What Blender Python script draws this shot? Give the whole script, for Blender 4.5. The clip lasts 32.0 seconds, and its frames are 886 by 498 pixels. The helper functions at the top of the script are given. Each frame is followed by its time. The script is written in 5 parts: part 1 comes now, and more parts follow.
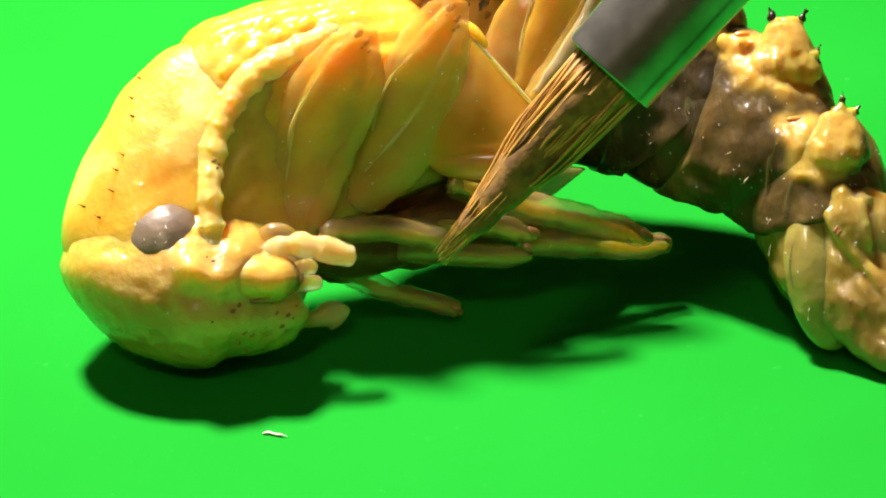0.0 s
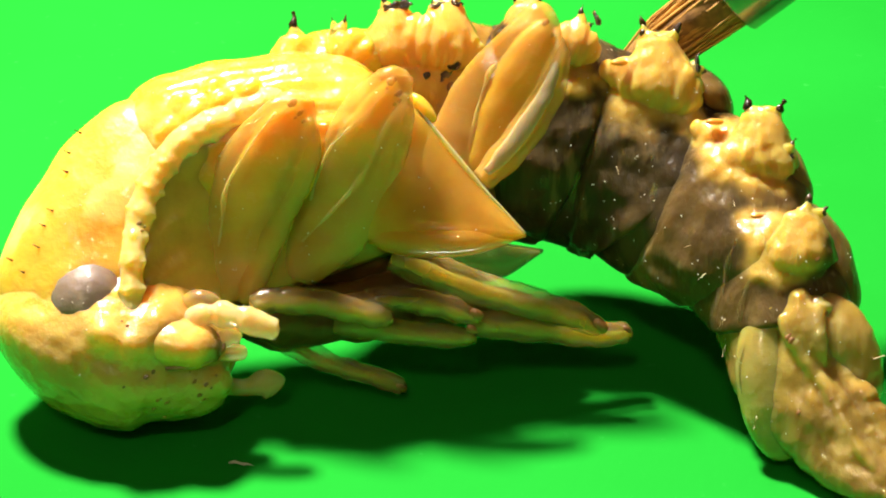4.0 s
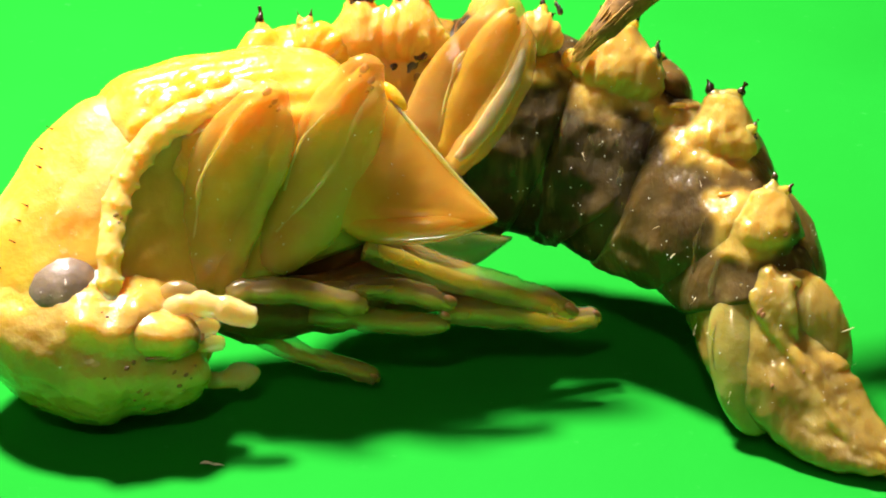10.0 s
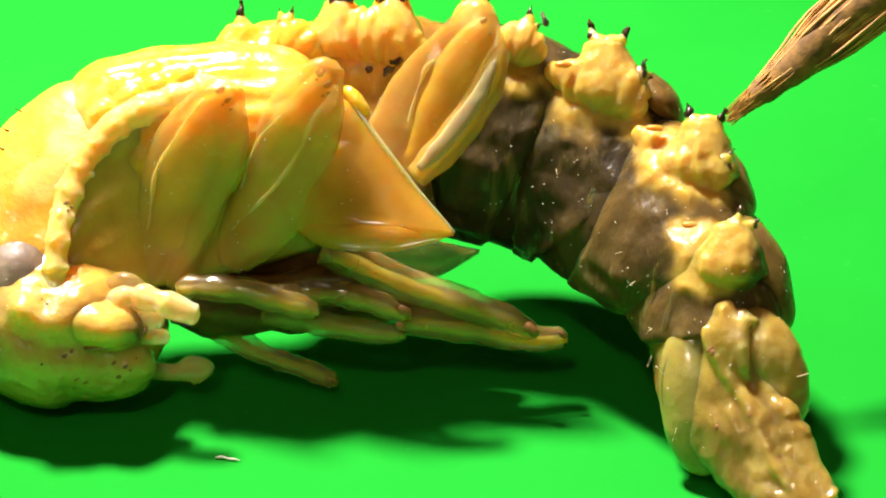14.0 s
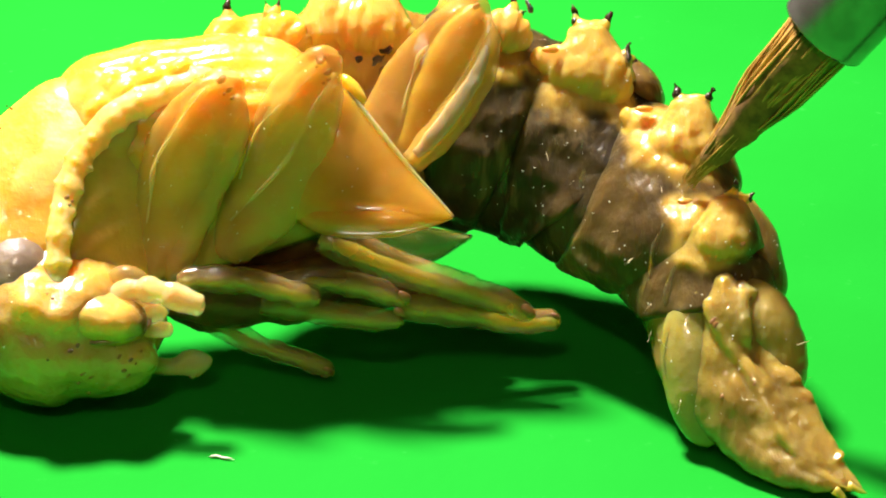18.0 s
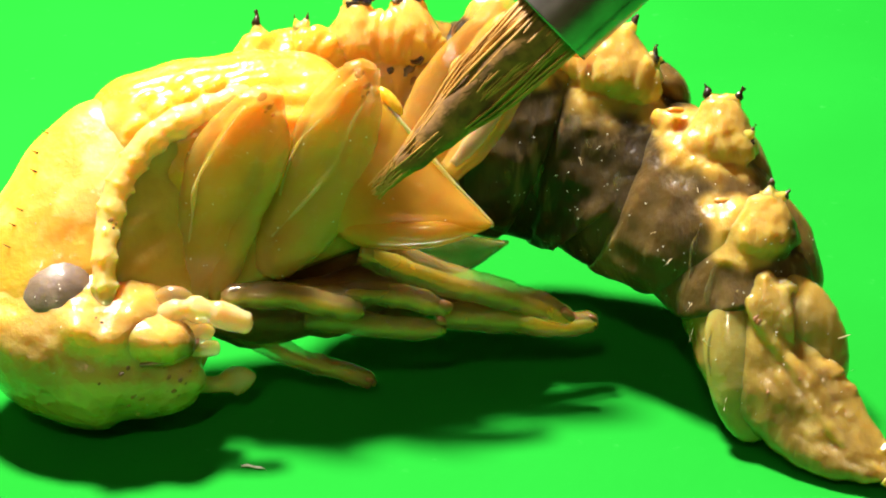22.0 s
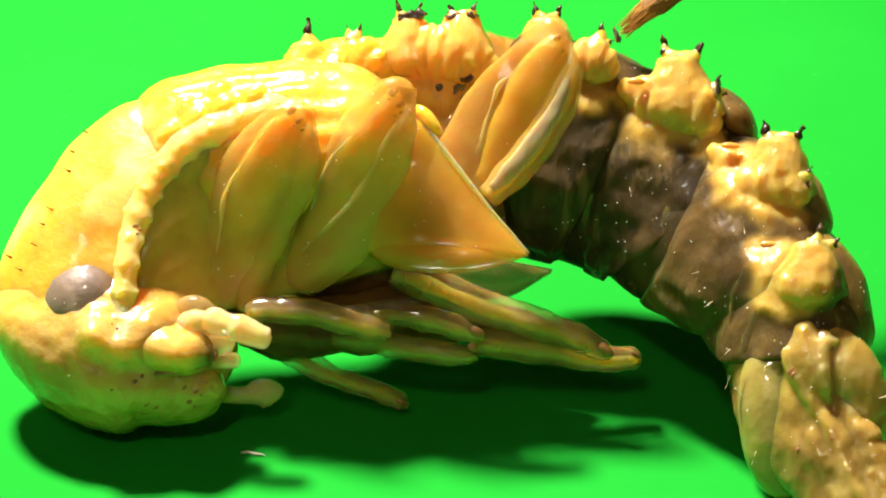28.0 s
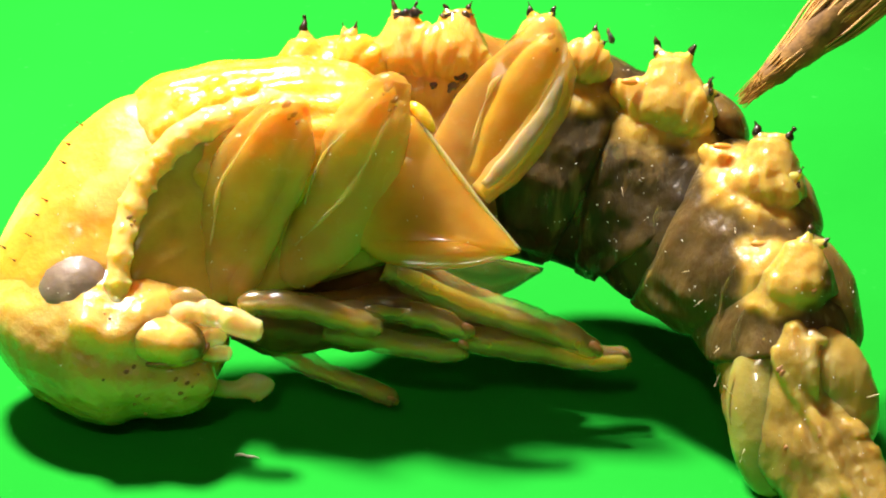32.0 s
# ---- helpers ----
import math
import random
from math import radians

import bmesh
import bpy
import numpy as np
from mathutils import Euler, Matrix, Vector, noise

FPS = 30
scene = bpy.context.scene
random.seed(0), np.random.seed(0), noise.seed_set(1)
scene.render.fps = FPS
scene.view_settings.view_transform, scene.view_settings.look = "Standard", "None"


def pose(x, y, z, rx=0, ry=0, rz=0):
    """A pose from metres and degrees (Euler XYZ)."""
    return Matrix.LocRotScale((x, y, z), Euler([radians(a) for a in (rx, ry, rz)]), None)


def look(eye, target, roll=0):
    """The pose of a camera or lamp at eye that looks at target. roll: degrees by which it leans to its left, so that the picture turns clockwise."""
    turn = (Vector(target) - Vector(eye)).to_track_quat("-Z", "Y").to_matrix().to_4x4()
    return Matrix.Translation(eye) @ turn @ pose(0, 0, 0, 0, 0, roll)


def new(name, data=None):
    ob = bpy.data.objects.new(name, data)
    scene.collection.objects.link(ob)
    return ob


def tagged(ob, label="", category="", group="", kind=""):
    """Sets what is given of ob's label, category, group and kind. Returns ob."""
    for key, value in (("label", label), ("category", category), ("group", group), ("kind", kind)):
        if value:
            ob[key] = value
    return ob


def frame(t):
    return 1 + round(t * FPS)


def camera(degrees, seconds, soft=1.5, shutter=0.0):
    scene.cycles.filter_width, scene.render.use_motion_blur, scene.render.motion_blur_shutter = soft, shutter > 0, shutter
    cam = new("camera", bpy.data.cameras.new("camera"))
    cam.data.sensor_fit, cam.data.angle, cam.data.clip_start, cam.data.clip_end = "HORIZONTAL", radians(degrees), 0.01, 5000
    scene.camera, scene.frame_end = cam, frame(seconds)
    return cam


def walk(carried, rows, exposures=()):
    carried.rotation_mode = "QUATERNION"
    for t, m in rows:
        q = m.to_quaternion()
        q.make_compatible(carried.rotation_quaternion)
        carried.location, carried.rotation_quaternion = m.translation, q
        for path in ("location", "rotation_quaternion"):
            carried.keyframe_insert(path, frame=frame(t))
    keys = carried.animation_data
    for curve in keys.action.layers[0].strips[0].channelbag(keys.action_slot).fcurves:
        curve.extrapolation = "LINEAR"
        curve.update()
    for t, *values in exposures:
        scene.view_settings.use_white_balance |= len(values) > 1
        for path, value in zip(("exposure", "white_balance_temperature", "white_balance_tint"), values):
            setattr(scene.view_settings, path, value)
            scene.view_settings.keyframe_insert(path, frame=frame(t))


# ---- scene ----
from mathutils.bvhtree import BVHTree

# A thorny beetle pupa, about 20 mm across, lies on a green card and is nudged with a small paintbrush.
# Built in true size: shapes are written in millimetres and scaled by MM.
MM = 0.001
cam = camera(21.13, 32.0, soft=2.0)
walk(cam, [
    (0, pose(-0.001211, -0.046415, 0.027597, 62.093, -1.857, 1.930)),
    (0.5, pose(-0.001207, -0.046478, 0.027808, 61.738, -1.838, 1.880)),
    (1, pose(-0.001139, -0.046970, 0.028375, 61.115, -1.853, 1.228)),
    (1.5, pose(-0.001273, -0.046490, 0.028508, 61.554, -1.548, 1.688)),
    (2, pose(-0.001331, -0.046120, 0.028731, 61.391, -1.681, 1.741)),
    (2.5, pose(-0.001299, -0.046227, 0.029198, 61.084, -1.034, 1.312)),
    (3, pose(-0.001247, -0.046519, 0.028695, 61.670, -1.839, 2.091)),
    (3.5, pose(-0.001118, -0.046692, 0.028840, 61.286, -1.859, 1.898)),
    (4, pose(-0.000959, -0.046137, 0.029227, 61.081, -1.423, 1.008)),
    (4.5, pose(-0.000806, -0.046433, 0.028693, 61.875, -1.940, 1.145)),
    (6.5, pose(-0.000670, -0.046845, 0.028265, 62.635, -1.725, 1.428)),
    (7, pose(-0.000605, -0.046771, 0.028302, 62.736, -1.700, 1.604)),
    (7.5, pose(-0.000479, -0.046779, 0.028265, 62.612, -1.842, 1.688)),
    (8, pose(-0.000282, -0.046660, 0.028325, 62.262, -1.978, 0.868)),
    (8.5, pose(-0.000189, -0.046661, 0.028530, 61.915, -1.562, 0.601)),
    (9, pose(-0.000217, -0.046813, 0.028170, 62.673, -1.850, 1.222)),
    (9.5, pose(-0.000268, -0.047070, 0.027116, 63.784, -2.403, 1.662)),
    (10, pose(-0.000313, -0.046934, 0.027466, 63.250, -1.695, 1.178)),
    (10.5, pose(-0.000361, -0.047021, 0.027157, 63.612, -1.835, 1.256)),
    (11, pose(-0.000420, -0.046956, 0.027186, 63.486, -1.883, 1.270)),
    (11.5, pose(-0.000477, -0.046837, 0.027219, 63.508, -1.907, 1.225)),
    (12, pose(-0.000564, -0.046873, 0.027080, 63.576, -1.798, 1.235)),
    (12.5, pose(-0.000640, -0.047206, 0.027769, 62.473, -1.393, 1.485)),
    (13, pose(-0.000673, -0.046941, 0.028472, 61.816, -1.371, 1.712)),
    (13.5, pose(-0.000615, -0.046528, 0.028172, 62.241, -2.037, 1.357)),
    (14, pose(-0.000587, -0.046188, 0.028766, 61.428, -1.362, 1.094)),
    (14.5, pose(-0.000553, -0.046564, 0.027687, 62.558, -2.779, 1.894)),
    (16.5, pose(-0.000481, -0.046686, 0.027921, 62.493, -2.308, 1.628)),
    (17, pose(-0.000472, -0.046736, 0.027929, 62.654, -2.270, 1.653)),
    (17.5, pose(-0.000481, -0.046532, 0.027630, 62.957, -2.519, 1.688)),
    (18, pose(-0.000489, -0.046644, 0.027427, 63.017, -2.330, 1.654)),
    (18.5, pose(-0.000502, -0.046548, 0.027565, 62.894, -2.094, 1.564)),
    (19, pose(-0.000511, -0.046988, 0.026983, 63.916, -2.187, 1.562)),
    (19.5, pose(-0.000579, -0.046884, 0.026969, 64.125, -2.211, 1.457)),
    (20, pose(-0.000661, -0.047024, 0.026966, 64.112, -1.939, 1.497)),
    (20.5, pose(-0.000771, -0.046954, 0.027098, 63.778, -1.955, 1.793)),
    (21, pose(-0.000816, -0.047031, 0.027620, 63.509, -1.405, 1.382)),
    (21.5, pose(-0.000889, -0.046764, 0.027992, 62.994, -1.647, 1.510)),
    (22, pose(-0.000946, -0.046650, 0.028084, 62.558, -1.645, 1.509)),
    (22.5, pose(-0.000971, -0.046936, 0.027421, 62.919, -1.899, 1.671)),
    (23, pose(-0.000992, -0.046432, 0.028192, 61.954, -1.605, 1.398)),
    (23.5, pose(-0.001010, -0.046299, 0.028330, 61.746, -1.657, 1.404)),
    (24, pose(-0.001020, -0.046438, 0.028138, 62.127, -1.890, 1.594)),
    (24.5, pose(-0.001077, -0.046297, 0.028203, 62.039, -1.906, 1.906)),
    (25, pose(-0.001079, -0.046627, 0.028339, 62.083, -1.875, 1.706)),
    (25.5, pose(-0.001102, -0.046586, 0.028341, 62.026, -1.878, 1.668)),
    (27.5, pose(-0.001017, -0.046442, 0.028417, 61.808, -1.779, 1.456)),
    (28, pose(-0.001032, -0.046293, 0.029105, 61.021, -1.057, 1.006)),
    (28.5, pose(-0.001025, -0.046691, 0.027494, 62.876, -2.510, 2.001)),
    (29, pose(-0.001041, -0.046493, 0.028232, 62.077, -1.991, 1.624)),
    (29.5, pose(-0.001034, -0.046510, 0.028280, 62.018, -1.966, 1.606)),
    (30, pose(-0.001035, -0.046599, 0.028177, 62.204, -1.950, 1.593)),
    (30.5, pose(-0.001043, -0.046614, 0.028156, 62.280, -1.946, 1.606)),
    (31, pose(-0.001044, -0.046588, 0.028211, 62.191, -1.929, 1.601)),
    (31.5, pose(-0.001032, -0.046606, 0.028193, 62.196, -1.938, 1.613)),
    (32, pose(-0.000992, -0.046734, 0.028170, 62.271, -1.815, 1.353)),
], exposures=((0, -0.12), (2, -0.09), (3.5, 0.0), (6, 0.04), (32, 0.05)))

# ---- light: a small bright lamp above and behind the pupa, and a faint room ----
world = bpy.data.worlds.new("room")
scene.world = world
world.use_nodes = True
world.node_tree.nodes["Background"].inputs["Color"].default_value = (1.0, 0.58, 0.28, 1)
world.node_tree.nodes["Background"].inputs["Strength"].default_value = 0.08
lamp = bpy.data.lights.new("desk_lamp_light", "AREA")
lamp.shape, lamp.size = "DISK", 0.014
lamp.energy = 0.41
lamp.color = (1.0, 0.90, 0.82)
lamp_ob = new("desk_lamp_light", lamp)
lamp_ob.matrix_world = look((-0.030, 0.028, 0.091), (0, 0, 0.002))
room = bpy.data.lights.new("room_lamp_light", "AREA")
room.shape, room.size = "DISK", 0.014
room.energy = 0.036
room.color = (1.0, 0.84, 0.60)
room_ob = new("room_lamp_light", room)
room_ob.matrix_world = look((-0.02, -0.105, 0.115), (0, 0, 0.003))
scene.view_settings.exposure = 0.0


# ---- materials ----
def material(name):
    m = bpy.data.materials.new(name)
    m.use_nodes = True
    n = m.node_tree.nodes
    return m, n, m.node_tree.links, n["Principled BSDF"]


def mixed(n, links, a, b, fac, out):
    """Mix colours a and b by the socket fac into the socket out."""
    mix = n.new("ShaderNodeMix")
    mix.data_type = "RGBA"
    for sock, v in ((mix.inputs[6], a), (mix.inputs[7], b)):
        if isinstance(v, tuple):
            sock.default_value = (*v, 1)
        else:
            links.new(v, sock)
    links.new(fac, mix.inputs[0])
    if out is not None:
        links.new(mix.outputs[2], out)
    return mix.outputs[2]


def ramped(n, links, fac, lo, hi):
    r = n.new("ShaderNodeMapRange")
    r.interpolation_type = "SMOOTHSTEP"
    r.inputs[1].default_value, r.inputs[2].default_value = lo, hi
    links.new(fac, r.inputs[0])
    return r.outputs[0]


def noise_tex(n, links, scale, detail=4, rough=0.55, stretch=None):
    co = n.new("ShaderNodeTexCoord")
    t = n.new("ShaderNodeTexNoise")
    t.inputs["Scale"].default_value = scale
    t.inputs["Detail"].default_value = detail
    t.inputs["Roughness"].default_value = rough
    if stretch:
        mp = n.new("ShaderNodeMapping")
        mp.inputs["Scale"].default_value = stretch
        links.new(co.outputs["Object"], mp.inputs[0])
        links.new(mp.outputs[0], t.inputs[0])
    else:
        links.new(co.outputs["Object"], t.inputs[0])
    return t.outputs["Fac"]


def flesh(name, base, dark, vein=None, sss=0.9, scale=0.0011, radius=(1.0, 0.55, 0.12), rough=0.32, bump=0.25,
          speck=0.0, coat=0.35, spread=(0.42, 0.68), tone=None, wrinkle=0.25, fibre=None, wet=0.0, spec=0.5, striae=0.0, stops=None, alpha=1.0, film=0.0, grain=900):
    """Moist translucent cuticle: two tones, fine veins, wet gloss."""
    m, n, links, b = material(name)
    big = noise_tex(n, links, 420, 5)
    fine = noise_tex(n, links, 2600, 4, 0.6)
    col = mixed(n, links, base, dark, ramped(n, links, big, *spread), None)
    if vein:
        vn = noise_tex(n, links, 700, 3, 0.5, (1.0, 1.0, 0.35))
        col = mixed(n, links, col, vein, ramped(n, links, vn, 0.56, 0.66), None)
    if fibre:
        fb = noise_tex(n, links, 2400, 3, 0.6, (1.0, 1.0, 0.13))
        col = mixed(n, links, col, fibre, ramped(n, links, fb, 0.58, 0.74), None)
    if speck:
        col = mixed(n, links, col, (0.05, 0.022, 0.01), ramped(n, links, noise_tex(n, links, 3300, 2), speck, speck + 0.05), None)
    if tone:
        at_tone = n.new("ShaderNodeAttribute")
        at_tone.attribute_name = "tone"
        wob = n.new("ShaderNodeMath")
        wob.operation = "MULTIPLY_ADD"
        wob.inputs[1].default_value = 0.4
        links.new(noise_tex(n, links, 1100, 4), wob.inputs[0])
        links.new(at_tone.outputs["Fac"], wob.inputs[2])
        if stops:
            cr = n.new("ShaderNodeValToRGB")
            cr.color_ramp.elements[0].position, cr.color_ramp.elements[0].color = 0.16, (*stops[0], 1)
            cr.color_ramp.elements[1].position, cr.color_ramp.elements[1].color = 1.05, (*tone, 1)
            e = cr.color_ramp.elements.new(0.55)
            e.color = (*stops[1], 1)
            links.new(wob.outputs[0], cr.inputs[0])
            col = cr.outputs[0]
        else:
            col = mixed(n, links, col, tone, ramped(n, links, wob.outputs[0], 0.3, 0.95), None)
    links.new(col, b.inputs["Base Color"])
    b.inputs["Alpha"].default_value = alpha
    b.inputs["Subsurface Weight"].default_value = sss
    b.inputs["Subsurface Radius"].default_value = radius
    b.inputs["Subsurface Scale"].default_value = scale
    b.inputs["IOR"].default_value = 1.42
    b.inputs["Specular IOR Level"].default_value = spec
    b.inputs["Coat Weight"].default_value = coat
    if tone and wet:
        wt = n.new("ShaderNodeMapRange")
        wt.inputs[3].default_value, wt.inputs[4].default_value = coat, wet
        links.new(at_tone.outputs["Fac"], wt.inputs[0])
        links.new(wt.outputs[0], b.inputs["Coat Weight"])
    b.inputs["Coat Roughness"].default_value = 0.07
    rr = n.new("ShaderNodeMapRange")
    rr.inputs[3].default_value, rr.inputs[4].default_value = rough - 0.1, rough + 0.18
    links.new(fine, rr.inputs[0])
    links.new(rr.outputs[0], b.inputs["Roughness"])
    bp = n.new("ShaderNodeBump")
    bp.inputs["Strength"].default_value = bump
    bp.inputs["Distance"].default_value = 0.00016
    add = n.new("ShaderNodeMath")
    add.operation = "MULTIPLY_ADD"
    add.inputs[1].default_value = 0.5
    links.new(fine, add.inputs[0])
    links.new(noise_tex(n, links, 900, 3), add.inputs[2])
    links.new(add.outputs[0], bp.inputs["Height"])
    folds = noise_tex(n, links, 520, 5, 0.5, (1.0, 1.0, 0.7))
    folds.node.noise_type = "RIDGED_MULTIFRACTAL"
    folds.node.inputs["Distortion"].default_value = 0.6
    wr = n.new("ShaderNodeBump")
    wr.inputs["Strength"].default_value = wrinkle
    wr.inputs["Distance"].default_value = 0.00012
    links.new(folds, wr.inputs["Height"])
    if striae:
        st = n.new("ShaderNodeBump")
        st.inputs["Strength"].default_value = striae
        st.inputs["Distance"].default_value = 0.00009
        links.new(noise_tex(n, links, 3600, 3, 0.55, (1.0, 0.7, 0.16)), st.inputs["Height"])
        links.new(wr.outputs[0], st.inputs["Normal"])
        wr = st
    links.new(wr.outputs[0], bp.inputs["Normal"])
    links.new(bp.outputs[0], b.inputs["Normal"])
    if film:
        wf = n.new("ShaderNodeBump")
        wf.inputs["Strength"].default_value = film
        wf.inputs["Distance"].default_value = 0.00014
        links.new(noise_tex(n, links, grain, 3, 0.45, (1.0, 1.0, 0.6)), wf.inputs["Height"])
        links.new(wr.outputs[0], wf.inputs["Normal"])
        wr = wf
    links.new(wr.outputs[0], b.inputs["Coat Normal"])
    return m


M_SHELL = flesh("yellow_cuticle", (0.88, 0.465, 0.05), (0.80, 0.395, 0.04), vein=(0.88, 0.55, 0.12), scale=0.0012, rough=0.22, coat=1.0, bump=0.6, wrinkle=0.3, film=0.55)
M_PRONOTUM = flesh("pronotum_cuticle", (0.88, 0.475, 0.05), (0.78, 0.39, 0.04), vein=(0.90, 0.58, 0.14), scale=0.0014, rough=0.4, coat=0.3, bump=0.5, wrinkle=0.3, film=0.9, grain=1300)
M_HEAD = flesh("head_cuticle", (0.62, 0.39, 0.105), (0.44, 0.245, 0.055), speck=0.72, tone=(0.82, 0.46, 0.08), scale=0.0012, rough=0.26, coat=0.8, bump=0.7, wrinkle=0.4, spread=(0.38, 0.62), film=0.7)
# Redder towards the lower end: the colour offsets green light from the card.
M_CORE = flesh("leg_flesh", (0.7, 0.38, 0.05), (0.5, 0.25, 0.035), tone=(0.74, 0.45, 0.12), stops=((0.84, 0.385, 0.06), (0.83, 0.435, 0.06)), scale=0.0016, radius=(1.0, 0.5, 0.08), rough=0.3, coat=0.2, bump=0.4, wrinkle=0.2, sss=1.0)
M_LEG = flesh("leg_cuticle", (0.84, 0.475, 0.11), (0.68, 0.35, 0.065), scale=0.0012, radius=(1.0, 0.5, 0.1), rough=0.2, coat=1.0, bump=0.25, wrinkle=0.15, sss=0.8, alpha=0.40, film=0.25)
M_TIBIA = flesh("tibia_cuticle", (0.85, 0.50, 0.13), (0.72, 0.395, 0.08), scale=0.0010, radius=(1.0, 0.6, 0.1), rough=0.2, coat=1.0, bump=0.2, wrinkle=0.1, sss=0.8, alpha=0.4, film=0.2)
M_VEIN = flesh("leg_vein", (0.88, 0.62, 0.26), (0.80, 0.52, 0.18), scale=0.0004, rough=0.3, alpha=0.45)
M_AMBERPORE = flesh("breathing_pore", (0.56, 0.30, 0.06), (0.36, 0.17, 0.03), scale=0.0004, rough=0.2, coat=0.8)
M_STREAK = flesh("muscle_streak", (0.34, 0.24, 0.11), (0.20, 0.13, 0.05), scale=0.0004, rough=0.4, coat=0.0, alpha=0.22)
M_BAND = flesh("muscle_band", (0.15, 0.13, 0.045), (0.10, 0.075, 0.02), scale=0.0004, rough=0.35, alpha=0.4)
M_PLATE = flesh("tail_plate", (0.36, 0.29, 0.075), (0.26, 0.20, 0.045), scale=0.0010, rough=0.2, coat=1.0, bump=0.4, wrinkle=0.2, film=0.4)
M_PLEURA = flesh("pleura", (0.86, 0.43, 0.08), (0.62, 0.28, 0.045), scale=0.0012, radius=(1.0, 0.5, 0.08), rough=0.3, coat=0.5, bump=0.4, wrinkle=0.3, film=0.3)
# Belly brown, darkened so the shade under the body is in the colour.
M_SHADED_BELLY = flesh("belly", (0.17, 0.092, 0.018), (0.07, 0.038, 0.01), spec=0.25, scale=0.0006, rough=0.3, coat=0.15, bump=0.6, wrinkle=0.3)
M_WING = flesh("wing_case", (0.88, 0.44, 0.05), (0.66, 0.31, 0.035), spread=(0.36, 0.66), scale=0.0010, radius=(1.0, 0.5, 0.08), rough=0.14, coat=1.0, bump=0.15, wrinkle=0.05, alpha=0.5, film=0.06)
M_PALE = flesh("pale_limb", (0.88, 0.68, 0.36), (0.78, 0.52, 0.20), scale=0.0010, rough=0.16, coat=1.0, bump=0.2, wrinkle=0.1, alpha=0.62, film=0.3)
M_ANTENNA = flesh("antenna", (0.90, 0.58, 0.20), (0.86, 0.48, 0.12), scale=0.0011, rough=0.18, coat=1.0, bump=0.3, wrinkle=0.15, film=0.5)
M_AMBER = flesh("amber_jaw", (0.72, 0.44, 0.10), (0.50, 0.28, 0.06), tone=(0.16, 0.07, 0.025), scale=0.0008, rough=0.22, coat=0.9, bump=0.5, wrinkle=0.25, film=0.4)
M_TARSUS = flesh("tarsus", (0.48, 0.35, 0.14), (0.28, 0.19, 0.06), speck=0.71, scale=0.0006, rough=0.1, coat=1.0, bump=0.25, wrinkle=0.25, tone=(0.20, 0.10, 0.03), alpha=0.4, film=0.5, grain=1600)
M_HINDWING = flesh("hind_wing", (0.16, 0.12, 0.035), (0.09, 0.065, 0.02), scale=0.0006, rough=0.2, coat=0.8, bump=0.3, alpha=0.7)
M_WHITE = flesh("pale_tibia", (0.42, 0.36, 0.21), (0.32, 0.25, 0.12), scale=0.0004, coat=1.0, alpha=0.8, film=0.4)
M_ABD = flesh("abdomen", (0.048, 0.031, 0.011), (0.020, 0.013, 0.006), vein=(0.085, 0.056, 0.021), tone=(0.52, 0.32, 0.068), rough=0.33, spec=0.2, bump=0.35, coat=0.06, wet=1.0, scale=0.0010, wrinkle=0.5, fibre=(0.13, 0.085, 0.035), striae=0.8, film=1.0, grain=1700)
M_HINDRING = flesh("hind_abdomen", (0.10, 0.063, 0.019), (0.048, 0.03, 0.010), vein=(0.16, 0.105, 0.037), tone=(0.50, 0.315, 0.066), rough=0.33, spec=0.2, bump=0.35, coat=0.08, wet=1.0, scale=0.0010, wrinkle=0.5, fibre=(0.21, 0.14, 0.055), striae=0.8, film=1.0, grain=1700)
M_LOBE = flesh("lobe", (0.54, 0.30, 0.05), (0.32, 0.165, 0.03), tone=(0.70, 0.42, 0.085), rough=0.15, bump=0.3, coat=1.0, scale=0.0013, wrinkle=0.5, striae=0.9, film=1.0, grain=1700)
M_TAIL = flesh("tail", (0.40, 0.27, 0.06), (0.25, 0.16, 0.035), vein=(0.46, 0.32, 0.10), tone=(0.46, 0.305, 0.062), rough=0.17, bump=0.45, coat=1.0, scale=0.0011, wrinkle=0.5, striae=0.6, spread=(0.40, 0.6), film=0.8, grain=1500)
M_EYE = flesh("eye", (0.20, 0.145, 0.105), (0.10, 0.068, 0.05), vein=(0.33, 0.25, 0.18), sss=0.4, rough=0.42, bump=0.4, coat=0.9, film=0.9, grain=1400)
M_CREST = flesh("horn_crest", (0.15, 0.11, 0.08), (0.022, 0.014, 0.009), scale=0.0004, spread=(0.46, 0.56), rough=0.2, coat=1.0, bump=0.6, wrinkle=0.4, alpha=0.9, film=0.6)
M_KNEE = flesh("knee_spot", (0.40, 0.19, 0.05), (0.24, 0.10, 0.028), scale=0.0004, rough=0.15, coat=1.0, alpha=0.6, film=0.4)


def plain(name, color, rough, metal=0.0, bump=0.0, scale=2000.0, other=None):
    m, n, links, b = material(name)
    f = noise_tex(n, links, scale, 4)
    mixed(n, links, color, other or tuple(c * 0.6 for c in color), ramped(n, links, f, 0.35, 0.7), b.inputs["Base Color"])
    b.inputs["Roughness"].default_value = rough
    b.inputs["Metallic"].default_value = metal
    if bump:
        bp = n.new("ShaderNodeBump")
        bp.inputs["Strength"].default_value = bump
        bp.inputs["Distance"].default_value = 0.0001
        links.new(f, bp.inputs["Height"])
        links.new(bp.outputs[0], b.inputs["Normal"])
    return m


